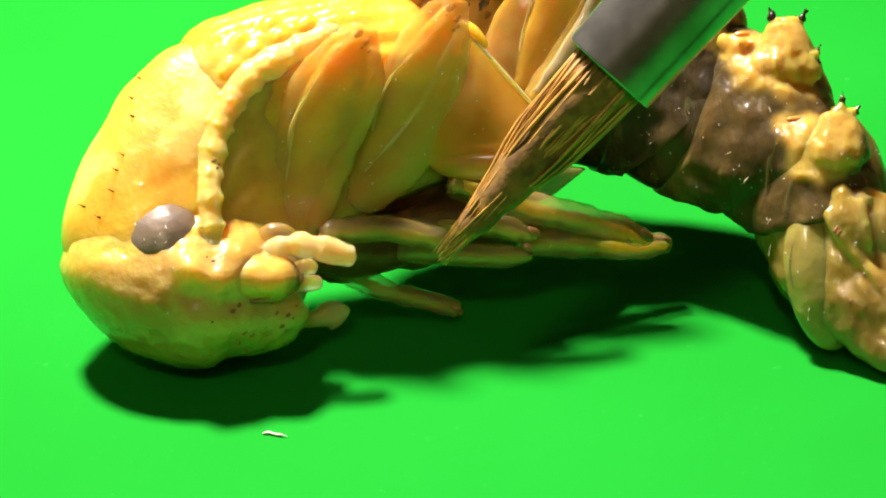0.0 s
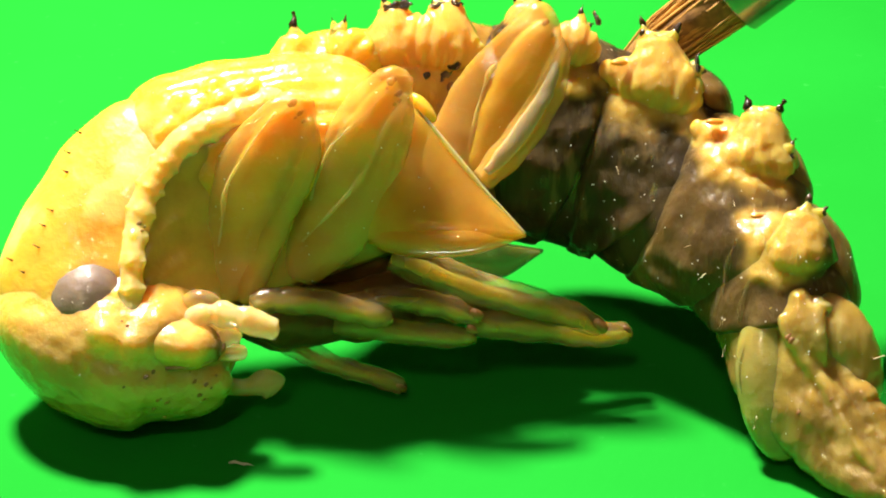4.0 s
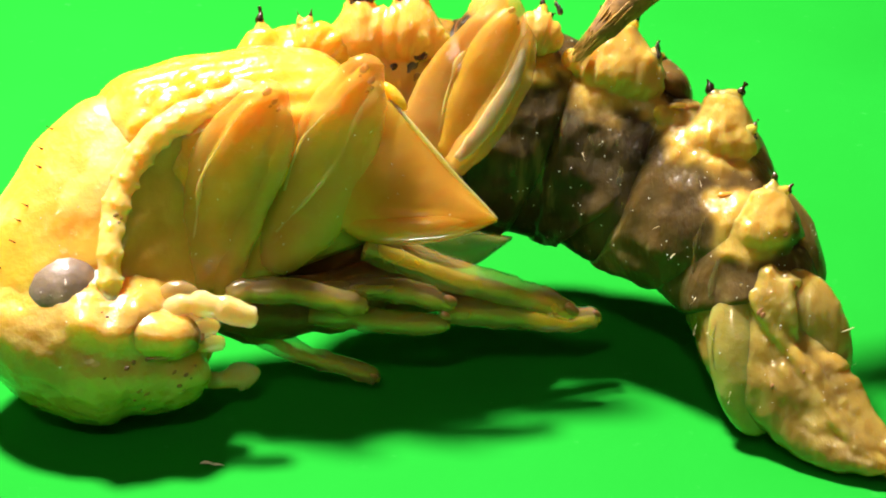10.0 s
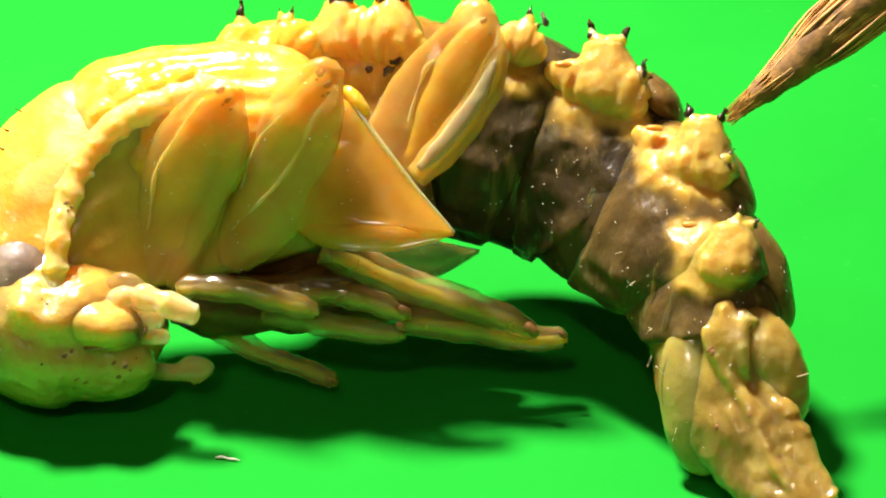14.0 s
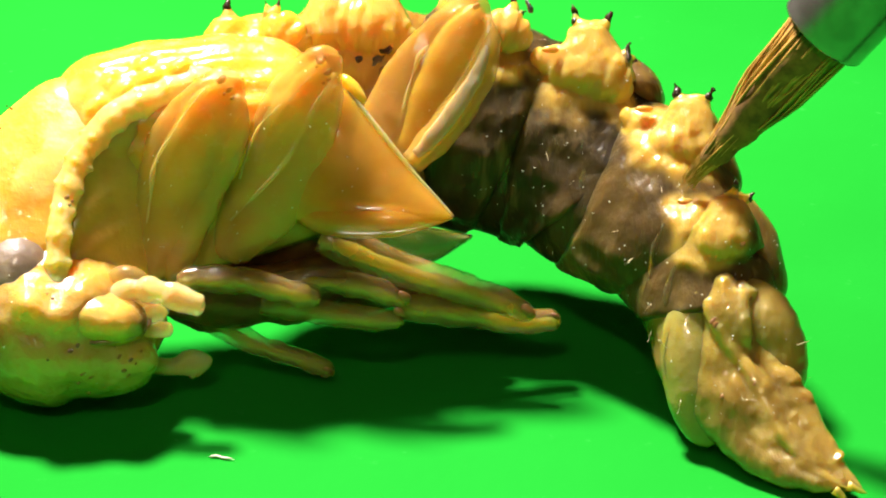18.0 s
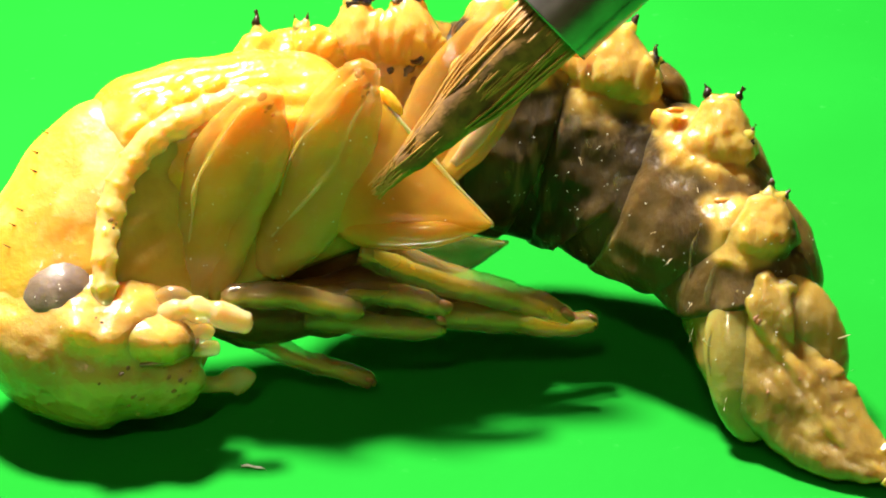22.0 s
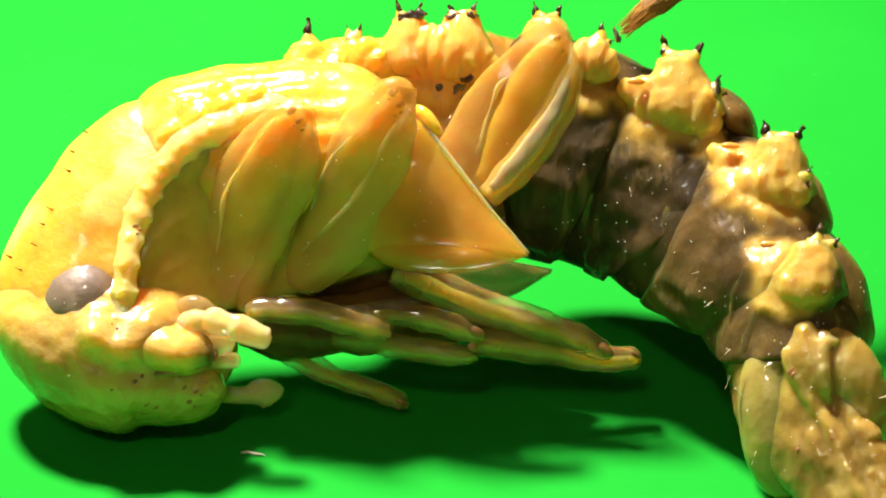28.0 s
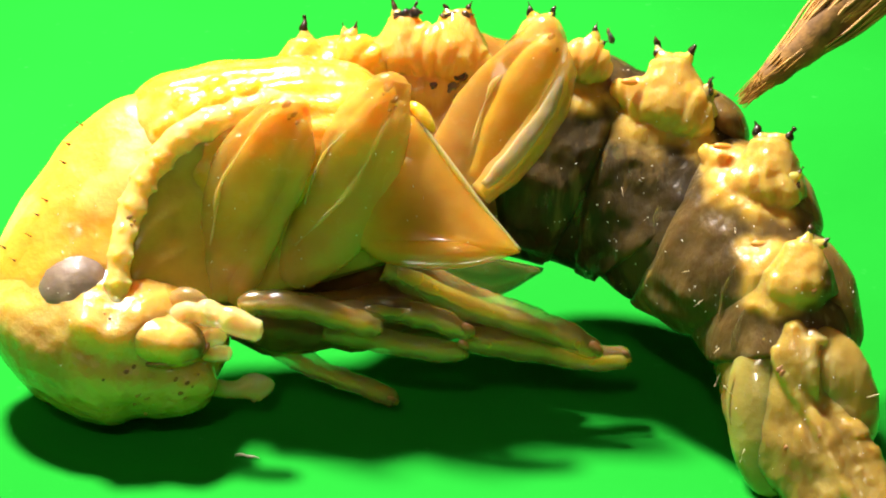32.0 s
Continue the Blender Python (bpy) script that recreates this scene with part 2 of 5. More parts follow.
M_THORN = plain("black_thorn", (0.018, 0.010, 0.006), 0.25, other=(0.06, 0.03, 0.012))
M_SPOT = plain("brown_spot", (0.34, 0.15, 0.04), 0.3, other=(0.14, 0.055, 0.016))
M_FERRULE = plain("ferrule_metal", (0.40, 0.39, 0.37), 0.22, 0.82, 0.15, 900, other=(0.24, 0.23, 0.21))
M_HAIR = plain("bristle", (0.60, 0.32, 0.065), 0.5, other=(0.32, 0.16, 0.032))
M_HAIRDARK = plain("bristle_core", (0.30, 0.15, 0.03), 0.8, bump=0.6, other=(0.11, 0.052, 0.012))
M_HANDLE = plain("black_lacquer", (0.02, 0.02, 0.022), 0.2)
M_DUST = plain("dust", (0.75, 0.72, 0.6), 0.6)
M_SETA = plain("seta", (0.62, 0.50, 0.28), 0.35)


def green_card():
    m, n, links, b = material("green_card")
    f = noise_tex(n, links, 60, 4)
    g = noise_tex(n, links, 2200, 3)
    c = mixed(n, links, (0.0072, 0.245, 0.0165), (0.0085, 0.27, 0.020), ramped(n, links, f, 0.3, 0.7), None)
    mixed(n, links, c, (0.020, 0.30, 0.034), ramped(n, links, g, 0.66, 0.8), b.inputs["Base Color"])
    b.inputs["Roughness"].default_value = 0.8
    b.inputs["Specular IOR Level"].default_value = 0.05
    bp = n.new("ShaderNodeBump")
    bp.inputs["Strength"].default_value = 0.08
    bp.inputs["Distance"].default_value = 0.0001
    links.new(g, bp.inputs["Height"])
    links.new(bp.outputs[0], b.inputs["Normal"])
    return m


M_CARD = green_card()

# ---- mesh helpers: (u, v, d) is the pupa's side plan: along, up, towards its near flank ----
LEAN = Matrix(((0.99972, -0.02104, -0.01040), (0.00000, 0.44297, -0.89654), (0.02347, 0.89629, 0.44285)))
LIFT = Vector((0, 0, 4.75))


def at(u, v, d):
    return (LEAN @ Vector((u, v, d)) + LIFT) * MM


def spline(rows, k):
    """Rows of numbers, smoothly filled in with k steps between each two."""
    a = np.array(rows, float)
    p = np.vstack([2 * a[0] - a[1], a, 2 * a[-1] - a[-2]])
    out = []
    for i in range(1, len(p) - 2):
        for s in np.arange(k) / k:
            out.append(0.5 * (2 * p[i] + (p[i + 1] - p[i - 1]) * s + (2 * p[i - 1] - 5 * p[i] + 4 * p[i + 1] - p[i + 2]) * s ** 2
                              + (3 * p[i] - p[i - 1] - 3 * p[i + 1] + p[i + 2]) * s ** 3))
    out.append(p[-2])
    return np.array(out)


def crumple(amp, freq=1.6, seed=0.0):
    """Sharp-valleyed folds in three sizes, for pushing a skin in and out."""
    def f(o):
        h, g, w = 0.0, freq, 1.0
        for k in range(3):
            h += w * (0.32 - abs(noise.noise(o * g + Vector((seed + 7 * k, seed * 1.3, 3 * k)))))
            g, w = g * 2.05, w * 0.5
        return amp * h
    return f


def tube(rows, n=20, k=5, bump=0.0, freq=1.2, seed=0.0, shape=None, bm=None, place=at, side=(0, 0, 1), tone=None, push=None, upright=False):
    """A closed tube along rows of (u, v, d, radius in the plan, radius in depth). shape(s, a): a factor on the radius."""
    bm = bm or bmesh.new()
    layer = (bm.verts.layers.float.get("tone") or bm.verts.layers.float.new("tone")) if tone else None
    r = spline(rows, k)
    c, rad = r[:, :3], np.maximum(r[:, 3:5], 0.004)
    tan = np.gradient(c, axis=0)
    if upright:
        tan[:, 2] = 0
    rings = []
    for i in range(len(c)):
        t = Vector(tan[i]).normalized()
        s = Vector(side)
        s = (s - t * s.dot(t)).normalized()
        nn = s.cross(t)
        ring = []
        for j in range(n):
            a = 2 * math.pi * j / n
            f = shape(i / (len(c) - 1), a) if shape else 1.0
            q = nn * (rad[i][0] * math.cos(a)) + s * (rad[i][1] * math.sin(a))
            o = Vector(c[i]) + q * f
            if bump:
                o += q.normalized() * bump * noise.noise((o + Vector((seed, seed * 0.7, 0))) * freq)
            if push:
                o += q.normalized() * push(o)
            vert = bm.verts.new(place(*o))
            if tone:
                vert[layer] = tone(o, i / (len(c) - 1), a)
            ring.append(vert)
        rings.append(ring)
    for i in range(len(rings) - 1):
        for j in range(n):
            bm.faces.new((rings[i][j], rings[i][(j + 1) % n], rings[i + 1][(j + 1) % n], rings[i + 1][j]))
    bm.faces.new(reversed(rings[0]))
    bm.faces.new(rings[-1])
    return bm


def blob(u, v, d, ru, rv, rd, turn=0.0, bump=0.0, freq=1.5, seed=0.0, n=20, bm=None, tone=None, push=None, k=1):
    """An ellipsoid turned in the plan, with an uneven skin."""
    c, s = math.cos(radians(turn)), math.sin(radians(turn))
    h = [math.cos(math.pi * i / 10) for i in range(11)]
    rows = [(u - c * ru * x, v - s * ru * x, d, rv * math.sqrt(max(0, 1 - x * x)), rd * math.sqrt(max(0, 1 - x * x))) for x in h]
    return tube(rows, n=n, k=k, bump=bump, freq=freq, seed=seed, bm=bm, tone=tone, push=push)


def patch(top, bottom, thick, k=8, m=9, bulge=0.3, wave=0.0, cycles=6):
    """A curved pad between an upper and a lower edge line, with thickness and rounded rim."""
    bm = bmesh.new()
    a, b = spline(top, k), spline(bottom, k)
    grids = []
    for face in (1, -1):
        g = []
        for i in range(len(a)):
            row = []
            for j in range(m + 1):
                t = j / m
                q = a[i] * (1 - t) + b[i] * t
                edge = math.sqrt(max(0.0, 1 - (2 * t - 1) ** 4))
                end = math.sqrt(max(0.0, 1 - (2 * i / (len(a) - 1) - 1) ** 8))
                q = q + np.array((0, 0, bulge * math.sin(math.pi * t) + face * thick * 0.5 * edge * end + wave * math.sin(cycles * math.pi * t) * edge * end))
                row.append(bm.verts.new(at(*q)))
            g.append(row)
        grids.append(g)
    for f, g in enumerate(grids):
        for i in range(len(a) - 1):
            for j in range(m):
                q = (g[i][j], g[i][j + 1], g[i + 1][j + 1], g[i + 1][j])
                bm.faces.new(q if f == 0 else q[::-1])
    bmesh.ops.remove_doubles(bm, verts=bm.verts, dist=1e-7)
    bmesh.ops.recalc_face_normals(bm, faces=bm.faces)
    return bm


def thorn(u, v, d, du, dv, dd, r, bm=None):
    """A curved tapering thorn from its root along (du, dv, dd)."""
    return tube([(u, v, d, r, r), (u + du * 0.4, v + dv * 0.35, d + dd * 0.4, r * 0.62, r * 0.62), (u + du * 0.75, v + dv * 0.75, d + dd * 0.75, r * 0.3, r * 0.3),
                 (u + du, v + dv, d + dd, 0.008, 0.008)], n=8, k=2, bump=0.02, freq=5, bm=bm)


def part(name, bm, mat, parent, label="", smooth=True):
    me = bpy.data.meshes.new(name)
    bmesh.ops.recalc_face_normals(bm, faces=bm.faces)
    bm.to_mesh(me)
    bm.free()
    for p in me.polygons:
        p.use_smooth = smooth
    me.materials.append(mat)
    ob = new(name, me)
    ob.parent = parent
    if label:
        ob["label"] = label
    return ob


def fused(name, shapes, mat, parent, label="", voxel=0.045, rounds=5, tone=None):
    """Several closed shapes grown together into one skin, with soft creases where they meet."""
    me = bpy.data.meshes.new(name)
    whole = bmesh.new()
    for bm in shapes:
        bmesh.ops.recalc_face_normals(bm, faces=bm.faces)
        piece = bpy.data.meshes.new("piece")
        bm.to_mesh(piece)
        bm.free()
        whole.from_mesh(piece)
        bpy.data.meshes.remove(piece)
    whole.to_mesh(me)
    whole.free()
    rough = new(name, me)
    grow = rough.modifiers.new("grow", "REMESH")
    grow.mode, grow.voxel_size, grow.use_smooth_shade = "VOXEL", voxel * MM, True
    soften = rough.modifiers.new("soften", "SMOOTH")
    soften.factor, soften.iterations = 0.5, rounds
    bpy.context.view_layer.update()
    skin = bpy.data.meshes.new_from_object(rough.evaluated_get(bpy.context.evaluated_depsgraph_get()))
    bpy.data.objects.remove(rough)
    bpy.data.meshes.remove(me)
    skin.name = name
    skin.materials.clear()
    skin.materials.append(mat)
    if tone:
        back = LEAN.transposed()
        layer = skin.attributes.new("tone", "FLOAT", "POINT")
        layer.data.foreach_set("value", [tone(back @ (v.co / MM - LIFT)) for v in skin.vertices])
    skin.polygons.foreach_set("use_smooth", [True] * len(skin.polygons))
    ob = new(name, skin)
    ob.parent = parent
    if label:
        ob["label"] = label
    return ob


def sheet(name, x0, x1, y0, y1, z0, z1, mat):
    bm = bmesh.new()
    bmesh.ops.create_cube(bm, size=1, matrix=Matrix.LocRotScale(((x0 + x1) / 2, (y0 + y1) / 2, (z0 + z1) / 2), None, (x1 - x0, y1 - y0, z1 - z0)))
    return part(name, bm, mat, None, smooth=False)


# ---- the green card ----
card = sheet("ground", -0.6, 0.6, -0.5, 0.9, -0.002, 0.0, M_CARD)
tagged(card, "smooth bright green card under the pupa", "card", kind="structure")

# ---- the pupa ----
pupa = new("pupa")
tagged(pupa, "curled yellow and brown beetle pupa with thorny flanks on green card", "insect pupa")

def ridge(count, depth, start=0.0, end=2 * math.pi):
    """Lengthwise folds on a tube between two angles."""
    def f(s, a):
        inside = max(0.0, math.sin(math.pi * min(1, max(0, (a - start) / (end - start)))))
        return 1 + depth * inside * math.sin(count * a + 2.0 * s) * math.sin(math.pi * s)
    return f


def beaded(rings, depth):
    """Swellings in a row along a tube."""
    return lambda s, a: 1 + depth * (abs(math.sin(rings * math.pi * s)) - 0.6)


SOLID = []


def solid(ob):
    SOLID.append(ob)
    return ob


def seat(u, v, lift=0.0):
    """The place on the near skin of the pupa at (u, v) of the plan: its depth."""
    start, way = at(u, v, 8.0), (LEAN @ Vector((0, 0, -1))).normalized()
    best = None
    for tree in TREES:
        hit = tree.ray_cast(start, way)
        if hit[0] is not None and (best is None or hit[3] < best):
            best = hit[3]
    return None if best is None else 8.0 - best / MM + lift


def build_thorax():
    solid(part("pronotum", tube([(-9.5, -3.2, -0.6, 0.5, 0.6), (-9.38, -2.45, -0.45, 1.72, 1.62), (-8.8, -1.25, -0.5, 2.12, 1.62), (-7.95, -0.12, -0.55, 2.22, 1.5), (-7.35, 0.55, -0.65, 2.2, 1.42),
                                 (-7.0, 0.85, -0.7, 2.02, 1.3), (-6.6, 1.1, -0.8, 1.7, 1.1)], n=56, k=7, bump=0.09, freq=0.9, shape=ridge(11, 0.008)), M_PRONOTUM, pupa, "smooth bright yellow pronotum"))
    shapes = [tube([(-7.7, 0.55, -0.8, 1.5, 1.15), (-6.9, 1.0, -0.8, 2.08, 1.46), (-6.0, 1.35, -0.9, 2.02, 1.55), (-5.0, 1.55, -1.0, 1.97, 1.66), (-4.2, 1.68, -1.1, 1.9, 1.75),
                    (-3.2, 1.7, -1.3, 1.8, 1.8), (-2.6, 1.7, -1.4, 1.4, 1.4)], n=128, k=10, bump=0.06, freq=1.6, seed=3, shape=ridge(22, 0.022, 0.0, 2.1))]
    for i, (u, v, d) in enumerate(((-7.15, 1.86, 0.46), (-6.6, 2.2, 0.38), (-6.0, 2.48, 0.3), (-5.4, 2.72, 0.22), (-6.9, 2.4, 0.22), (-6.2, 2.76, 0.12))):
        shapes.append(blob(u, v, d, 0.32, 0.2, 0.2, 38, bump=0.03, freq=4, seed=i, n=16))
    solid(fused("mesothorax", shapes, M_SHELL, pupa, "glossy yellow thorax with lengthwise folds", 0.05, 5))
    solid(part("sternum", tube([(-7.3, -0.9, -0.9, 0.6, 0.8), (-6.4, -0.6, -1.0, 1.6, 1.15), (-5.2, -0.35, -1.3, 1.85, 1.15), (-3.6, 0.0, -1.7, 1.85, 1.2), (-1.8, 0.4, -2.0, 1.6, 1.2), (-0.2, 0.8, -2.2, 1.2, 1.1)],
                               n=64, k=6, bump=0.12, freq=1.2, push=crumple(0.1, 1.4)), M_SHADED_BELLY, pupa, "amber-brown underside of the thorax"))


def build_pleura():
    part("pleura", patch([(-7.72, -0.9, 1.05), (-7.56, 0.2, 0.95), (-7.1, 1.1, 0.78), (-6.3, 1.75, 0.62), (-5.2, 2.1, 0.45), (-3.8, 1.9, 0.25), (-1.9, 1.4, -0.25)],
                         [(-7.6, -2.0, 0.95), (-7.0, -2.05, 0.65), (-6.3, -2.0, 0.2), (-5.6, -1.9, -0.3), (-4.8, -1.75, -0.5), (-4.0, -1.5, -0.65), (-2.2, -0.9, -0.8)], 0.3, k=8, m=30, bulge=0.04, wave=0.02, cycles=7), M_PLEURA, pupa,
         "amber side wall behind the folded legs")


LUMPS = [(-8.42, -2.48, 0.42, 0.34), (-7.75, -2.75, 0.25, 0.45), (-8.35, -3.0, -0.12, 0.3), (-7.6, -3.2, -0.18, 0.3), (-6.9, -3.3, -0.15, 0.35), (-7.1, -3.75, 0.2, 0.5), (-8.2, -3.6, 0.1, 0.7), (-7.3, -2.2, 0.15, 0.4), (-9.6, -2.9, 0.1, 0.8)]


def face(o):
    """Knob, cheeks and furrows of the near side of the head."""
    near = max(0.0, min(1.0, o[2] + 0.4))
    fine = crumple(0.07, 2.2, 1.0)
    return near * sum(h * math.exp(-((o[0] - u) ** 2 + (o[1] - v) ** 2) / (w * w)) for u, v, h, w in LUMPS) + fine(o)


def build_head():
    shapes = [tube([(-11.06, -1.95, -0.3, 0.05, 0.05), (-10.9, -2.02, -0.3, 0.58, 0.66), (-10.3, -2.2, -0.25, 1.2, 1.32), (-9.3, -2.5, -0.2, 1.74, 1.7), (-8.3, -2.75, -0.15, 1.93, 1.85),
                             (-7.4, -2.95, -0.2, 1.78, 1.8), (-6.7, -3.2, -0.2, 1.4, 1.4), (-6.15, -3.35, -0.25, 0.98, 0.95), (-5.92, -3.45, -0.25, 0.55, 0.5), (-5.86, -3.48, -0.25, 0.2, 0.2)], n=120, k=11,
                            bump=0.06, freq=1.2, seed=2, push=face)]
    shapes.append(blob(-6.9, -3.5, 0.42, 1.15, 0.62, 0.78, -12, bump=0.08, freq=1.8, n=64, k=3, push=crumple(0.12, 1.6)))
    shapes.append(blob(-6.85, -4.02, 0.1, 0.95, 0.42, 0.8, 10, bump=0.07, freq=2.0, n=64, k=3, push=crumple(0.14, 1.7)))
    shapes.append(tube([(-8.3, -2.32, 1.3, 0.04, 0.05), (-8.78, -2.55, 1.3, 0.1, 0.1), (-9.4, -2.4, 1.15, 0.12, 0.1), (-9.8, -1.9, 0.9, 0.1, 0.1)], n=10, k=5))
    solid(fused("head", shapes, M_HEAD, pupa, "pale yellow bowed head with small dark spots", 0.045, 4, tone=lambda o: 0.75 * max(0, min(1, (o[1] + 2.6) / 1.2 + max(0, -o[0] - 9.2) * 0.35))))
    solid(part("eye", blob(-8.86, -1.84, 0.86, 0.92, 0.84, 0.7, 50, bump=0.04, freq=2), M_EYE, pupa, "glossy grey-brown compound eye"))
    part("mandible", blob(-6.95, -2.72, 0.98, 1.02, 0.56, 0.84, -10, bump=0.06, freq=2.2, n=64, k=3, push=crumple(0.05, 2.0), tone=lambda o, s, a: 1.3 * max(0, o[0] + 6.5)), M_AMBER, pupa, "domed amber mandible")
    part("mandible_edge", tube([(-7.7, -3.12, 1.3, 0.02, 0.02), (-7.1, -3.24, 1.42, 0.05, 0.05), (-6.4, -3.14, 1.36, 0.06, 0.05), (-5.98, -2.92, 1.05, 0.06, 0.05), (-5.9, -2.7, 0.9, 0.03, 0.03)], n=8, k=5), M_SPOT, pupa, "dark brown cutting edge")
    palp = part("palp", tube([(-6.8, -2.34, 0.95, 0.18, 0.2), (-6.4, -2.14, 1.08, 0.25, 0.25), (-6.15, -2.1, 1.14, 0.23, 0.24), (-5.95, -2.1, 1.17, 0.29, 0.28), (-5.6, -2.16, 1.2, 0.25, 0.26), (-5.42, -2.23, 1.2, 0.28, 0.27),
                              (-5.05, -2.36, 1.16, 0.27, 0.26), (-4.82, -2.45, 1.15, 0.22, 0.2), (-4.72, -2.48, 1.14, 0.08, 0.08)], n=28, k=8, bump=0.03, freq=4, shape=beaded(4, 0.05), push=crumple(0.04, 3.0)), M_PALE, pupa, "pale translucent jointed palp")
    part("palp_joint", tube([(-6.9, -1.95, 0.8, 0.1, 0.1), (-6.55, -1.82, 0.9, 0.24, 0.22), (-6.2, -1.85, 0.95, 0.22, 0.2), (-5.95, -1.92, 0.95, 0.08, 0.08)], n=12, k=4), M_TARSUS, palp)
    for q in ([(-6.2, -2.75, 0.75, 0.2, 0.2), (-5.78, -2.62, 0.8, 0.21, 0.2), (-5.58, -2.7, 0.8, 0.12, 0.12)], [(-6.1, -3.0, 0.6, 0.2, 0.2), (-5.75, -2.98, 0.65, 0.19, 0.18), (-5.52, -2.98, 0.65, 0.15, 0.14), (-5.44, -2.98, 0.65, 0.05, 0.05)]):
        part("labial_palp", tube(q, n=14, k=4, bump=0.02, freq=4), M_PALE, pupa)
    part("far_palp", tube([(-6.3, -3.82, -0.5, 0.22, 0.25), (-5.85, -3.86, -0.62, 0.2, 0.2), (-5.5, -3.86, -0.7, 0.2, 0.2), (-5.2, -3.8, -0.78, 0.31, 0.22), (-4.98, -3.86, -0.84, 0.33, 0.22), (-4.87, -3.95, -0.87, 0.24, 0.16),
                           (-4.84, -3.98, -0.87, 0.08, 0.06)], n=20, k=5, bump=0.02, freq=4), M_PALE, pupa, "pale fan-tipped mouth palp")
    for u, v, r in ((-7.4, -3.3, 0.07), (-6.75, -2.62, 0.07), (-7.14, -3.98, 0.07), (-7.42, -4.12, 0.05), (-7.55, -3.42, 0.09), (-7.3, -3.9, 0.08), (-6.55, -3.55, 0.07), (-6.45, -3.85, 0.07), (-6.3, -3.62, 0.06), (-7.0, -2.46, 0.08), (-6.72, -2.55, 0.09), (-7.25, -4.35, 0.06), (-8.0, -3.6, 0.04), (-6.36, -3.95, 0.05), (-6.1, -3.45, 0.05), (-6.95, -2.52, 0.045), (-8.02, -2.2, 0.04), (-6.2, -3.7, 0.04)):
        SPOTS.append((u, v, r))


SPOTS = []
ANTENNA = [(-7.86, -2.35, 1.36), (-7.86, -1.9, 1.42), (-7.84, -1.3, 1.4), (-7.82, -0.75, 1.32), (-7.74, -0.2, 1.12), (-7.62, 0.3, 1.0), (-7.38, 0.82, 0.88), (-7.03, 1.33, 0.78), (-6.56, 1.74, 0.7), (-5.95, 2.05, 0.62), (-5.3, 2.33, 0.5), (-4.75, 2.55, 0.35)]


def build_antenna():
    shapes = [blob(-7.95, -2.5, 1.25, 0.4, 0.36, 0.3, 60, bump=0.05, freq=3)]
    for i in range(len(ANTENNA) - 1):
        a, b = Vector(ANTENNA[i]) - Vector((0, 0, 0.1)), Vector(ANTENNA[i + 1]) - Vector((0, 0, 0.1))
        r = (0.27 if i < 4 else 0.33 + 0.02 * math.sin(i)) * (1.0 if i < 9 else 0.85)
        rows = [(*(a.lerp(b, t)), r * f, r * f * 0.8) for t, f in ((-0.3, 0.82), (0.0, 0.9), (0.3, 0.98), (0.6, 1.03), (0.85, 1.0), (1.0, 0.92), (1.2, 0.8))]
        shapes.append(tube(rows, n=24, k=4, bump=0.03, freq=3, seed=i, push=crumple(0.03, 2.6)))
        c, side = a.lerp(b, 0.6), Vector((-(b - a)[1], (b - a)[0], 0)).normalized()
        for off, h in ((0.15, 0.1), (-0.85, 0.08), (0.8, 0.08)):
            q = c + side * r * off
            shapes.append(blob(q[0], q[1], c[2] + r * (0.66 if abs(off) < 0.5 else 0.3), h * 1.5, h, h, 30 * i, n=12))
    solid(fused("antenna", shapes, M_ANTENNA, pupa, "pale yellow beaded antenna lying along the thorax", 0.035, 5))
    SPOTS.extend([(-7.68, -0.14, 0.07), (-7.58, -0.22, 0.05), (-7.63, -0.3, 0.05), (-7.9, -2.3, 0.05)])


def build_leg(name, rows, femur, tibia, veins, label):
    """A folded leg: a clear brownish sheath round an amber femur, with the olive tibia laid along it and pale borders."""
    leg = solid(part(name, tube(rows, n=72, k=8, bump=0.04, freq=1.4, seed=rows[0][0], push=crumple(0.035, 1.5)), M_LEG, pupa, label))
    part("femur", tube([(u, v, d - 0.07, w, x) for u, v, d, w, x in femur], n=48, k=7, bump=0.05, freq=1.6, seed=rows[0][1], tone=lambda o, s, a: 0.55 - 0.45 * s + 0.35 * max(0, abs(math.cos(a)) - 0.7), push=crumple(0.05, 1.8)), M_CORE, leg, "amber femur inside the clear sheath")
    part("tibia", tube(tibia, n=48, k=7, bump=0.04, freq=1.8, seed=tibia[0][0], push=crumple(0.04, 2.0)), M_TIBIA, leg, "olive tibia folded against the femur")
    part("tibia_core", tube([(u, v, d - 0.06, w * 0.5, x * 0.5) for u, v, d, w, x in tibia[1:]], n=24, k=6, bump=0.05, freq=1.8, seed=tibia[0][1], tone=lambda o, s, a: 0.25 - 0.25 * s), M_CORE, leg)
    skin = np.array(rows)[::-1]
    for path, r in veins:
        line = []
        for i, (u, v) in enumerate(path):
            uc, dc, w, x = (np.interp(v, skin[:, 1], skin[:, c]) for c in (0, 2, 3, 4))
            f = 0.35 if i in (0, len(path) - 1) else 1.0
            line.append((u, v, dc + 0.92 * x * math.sqrt(max(0.05, 1 - min(1, ((u - uc) / w) ** 2))), r * f, r * 0.6 * f))
        part("vein", tube(line, n=8, k=7, bump=0.06, freq=1.8, seed=r), M_VEIN, leg, "pale border line under the skin")
    return leg


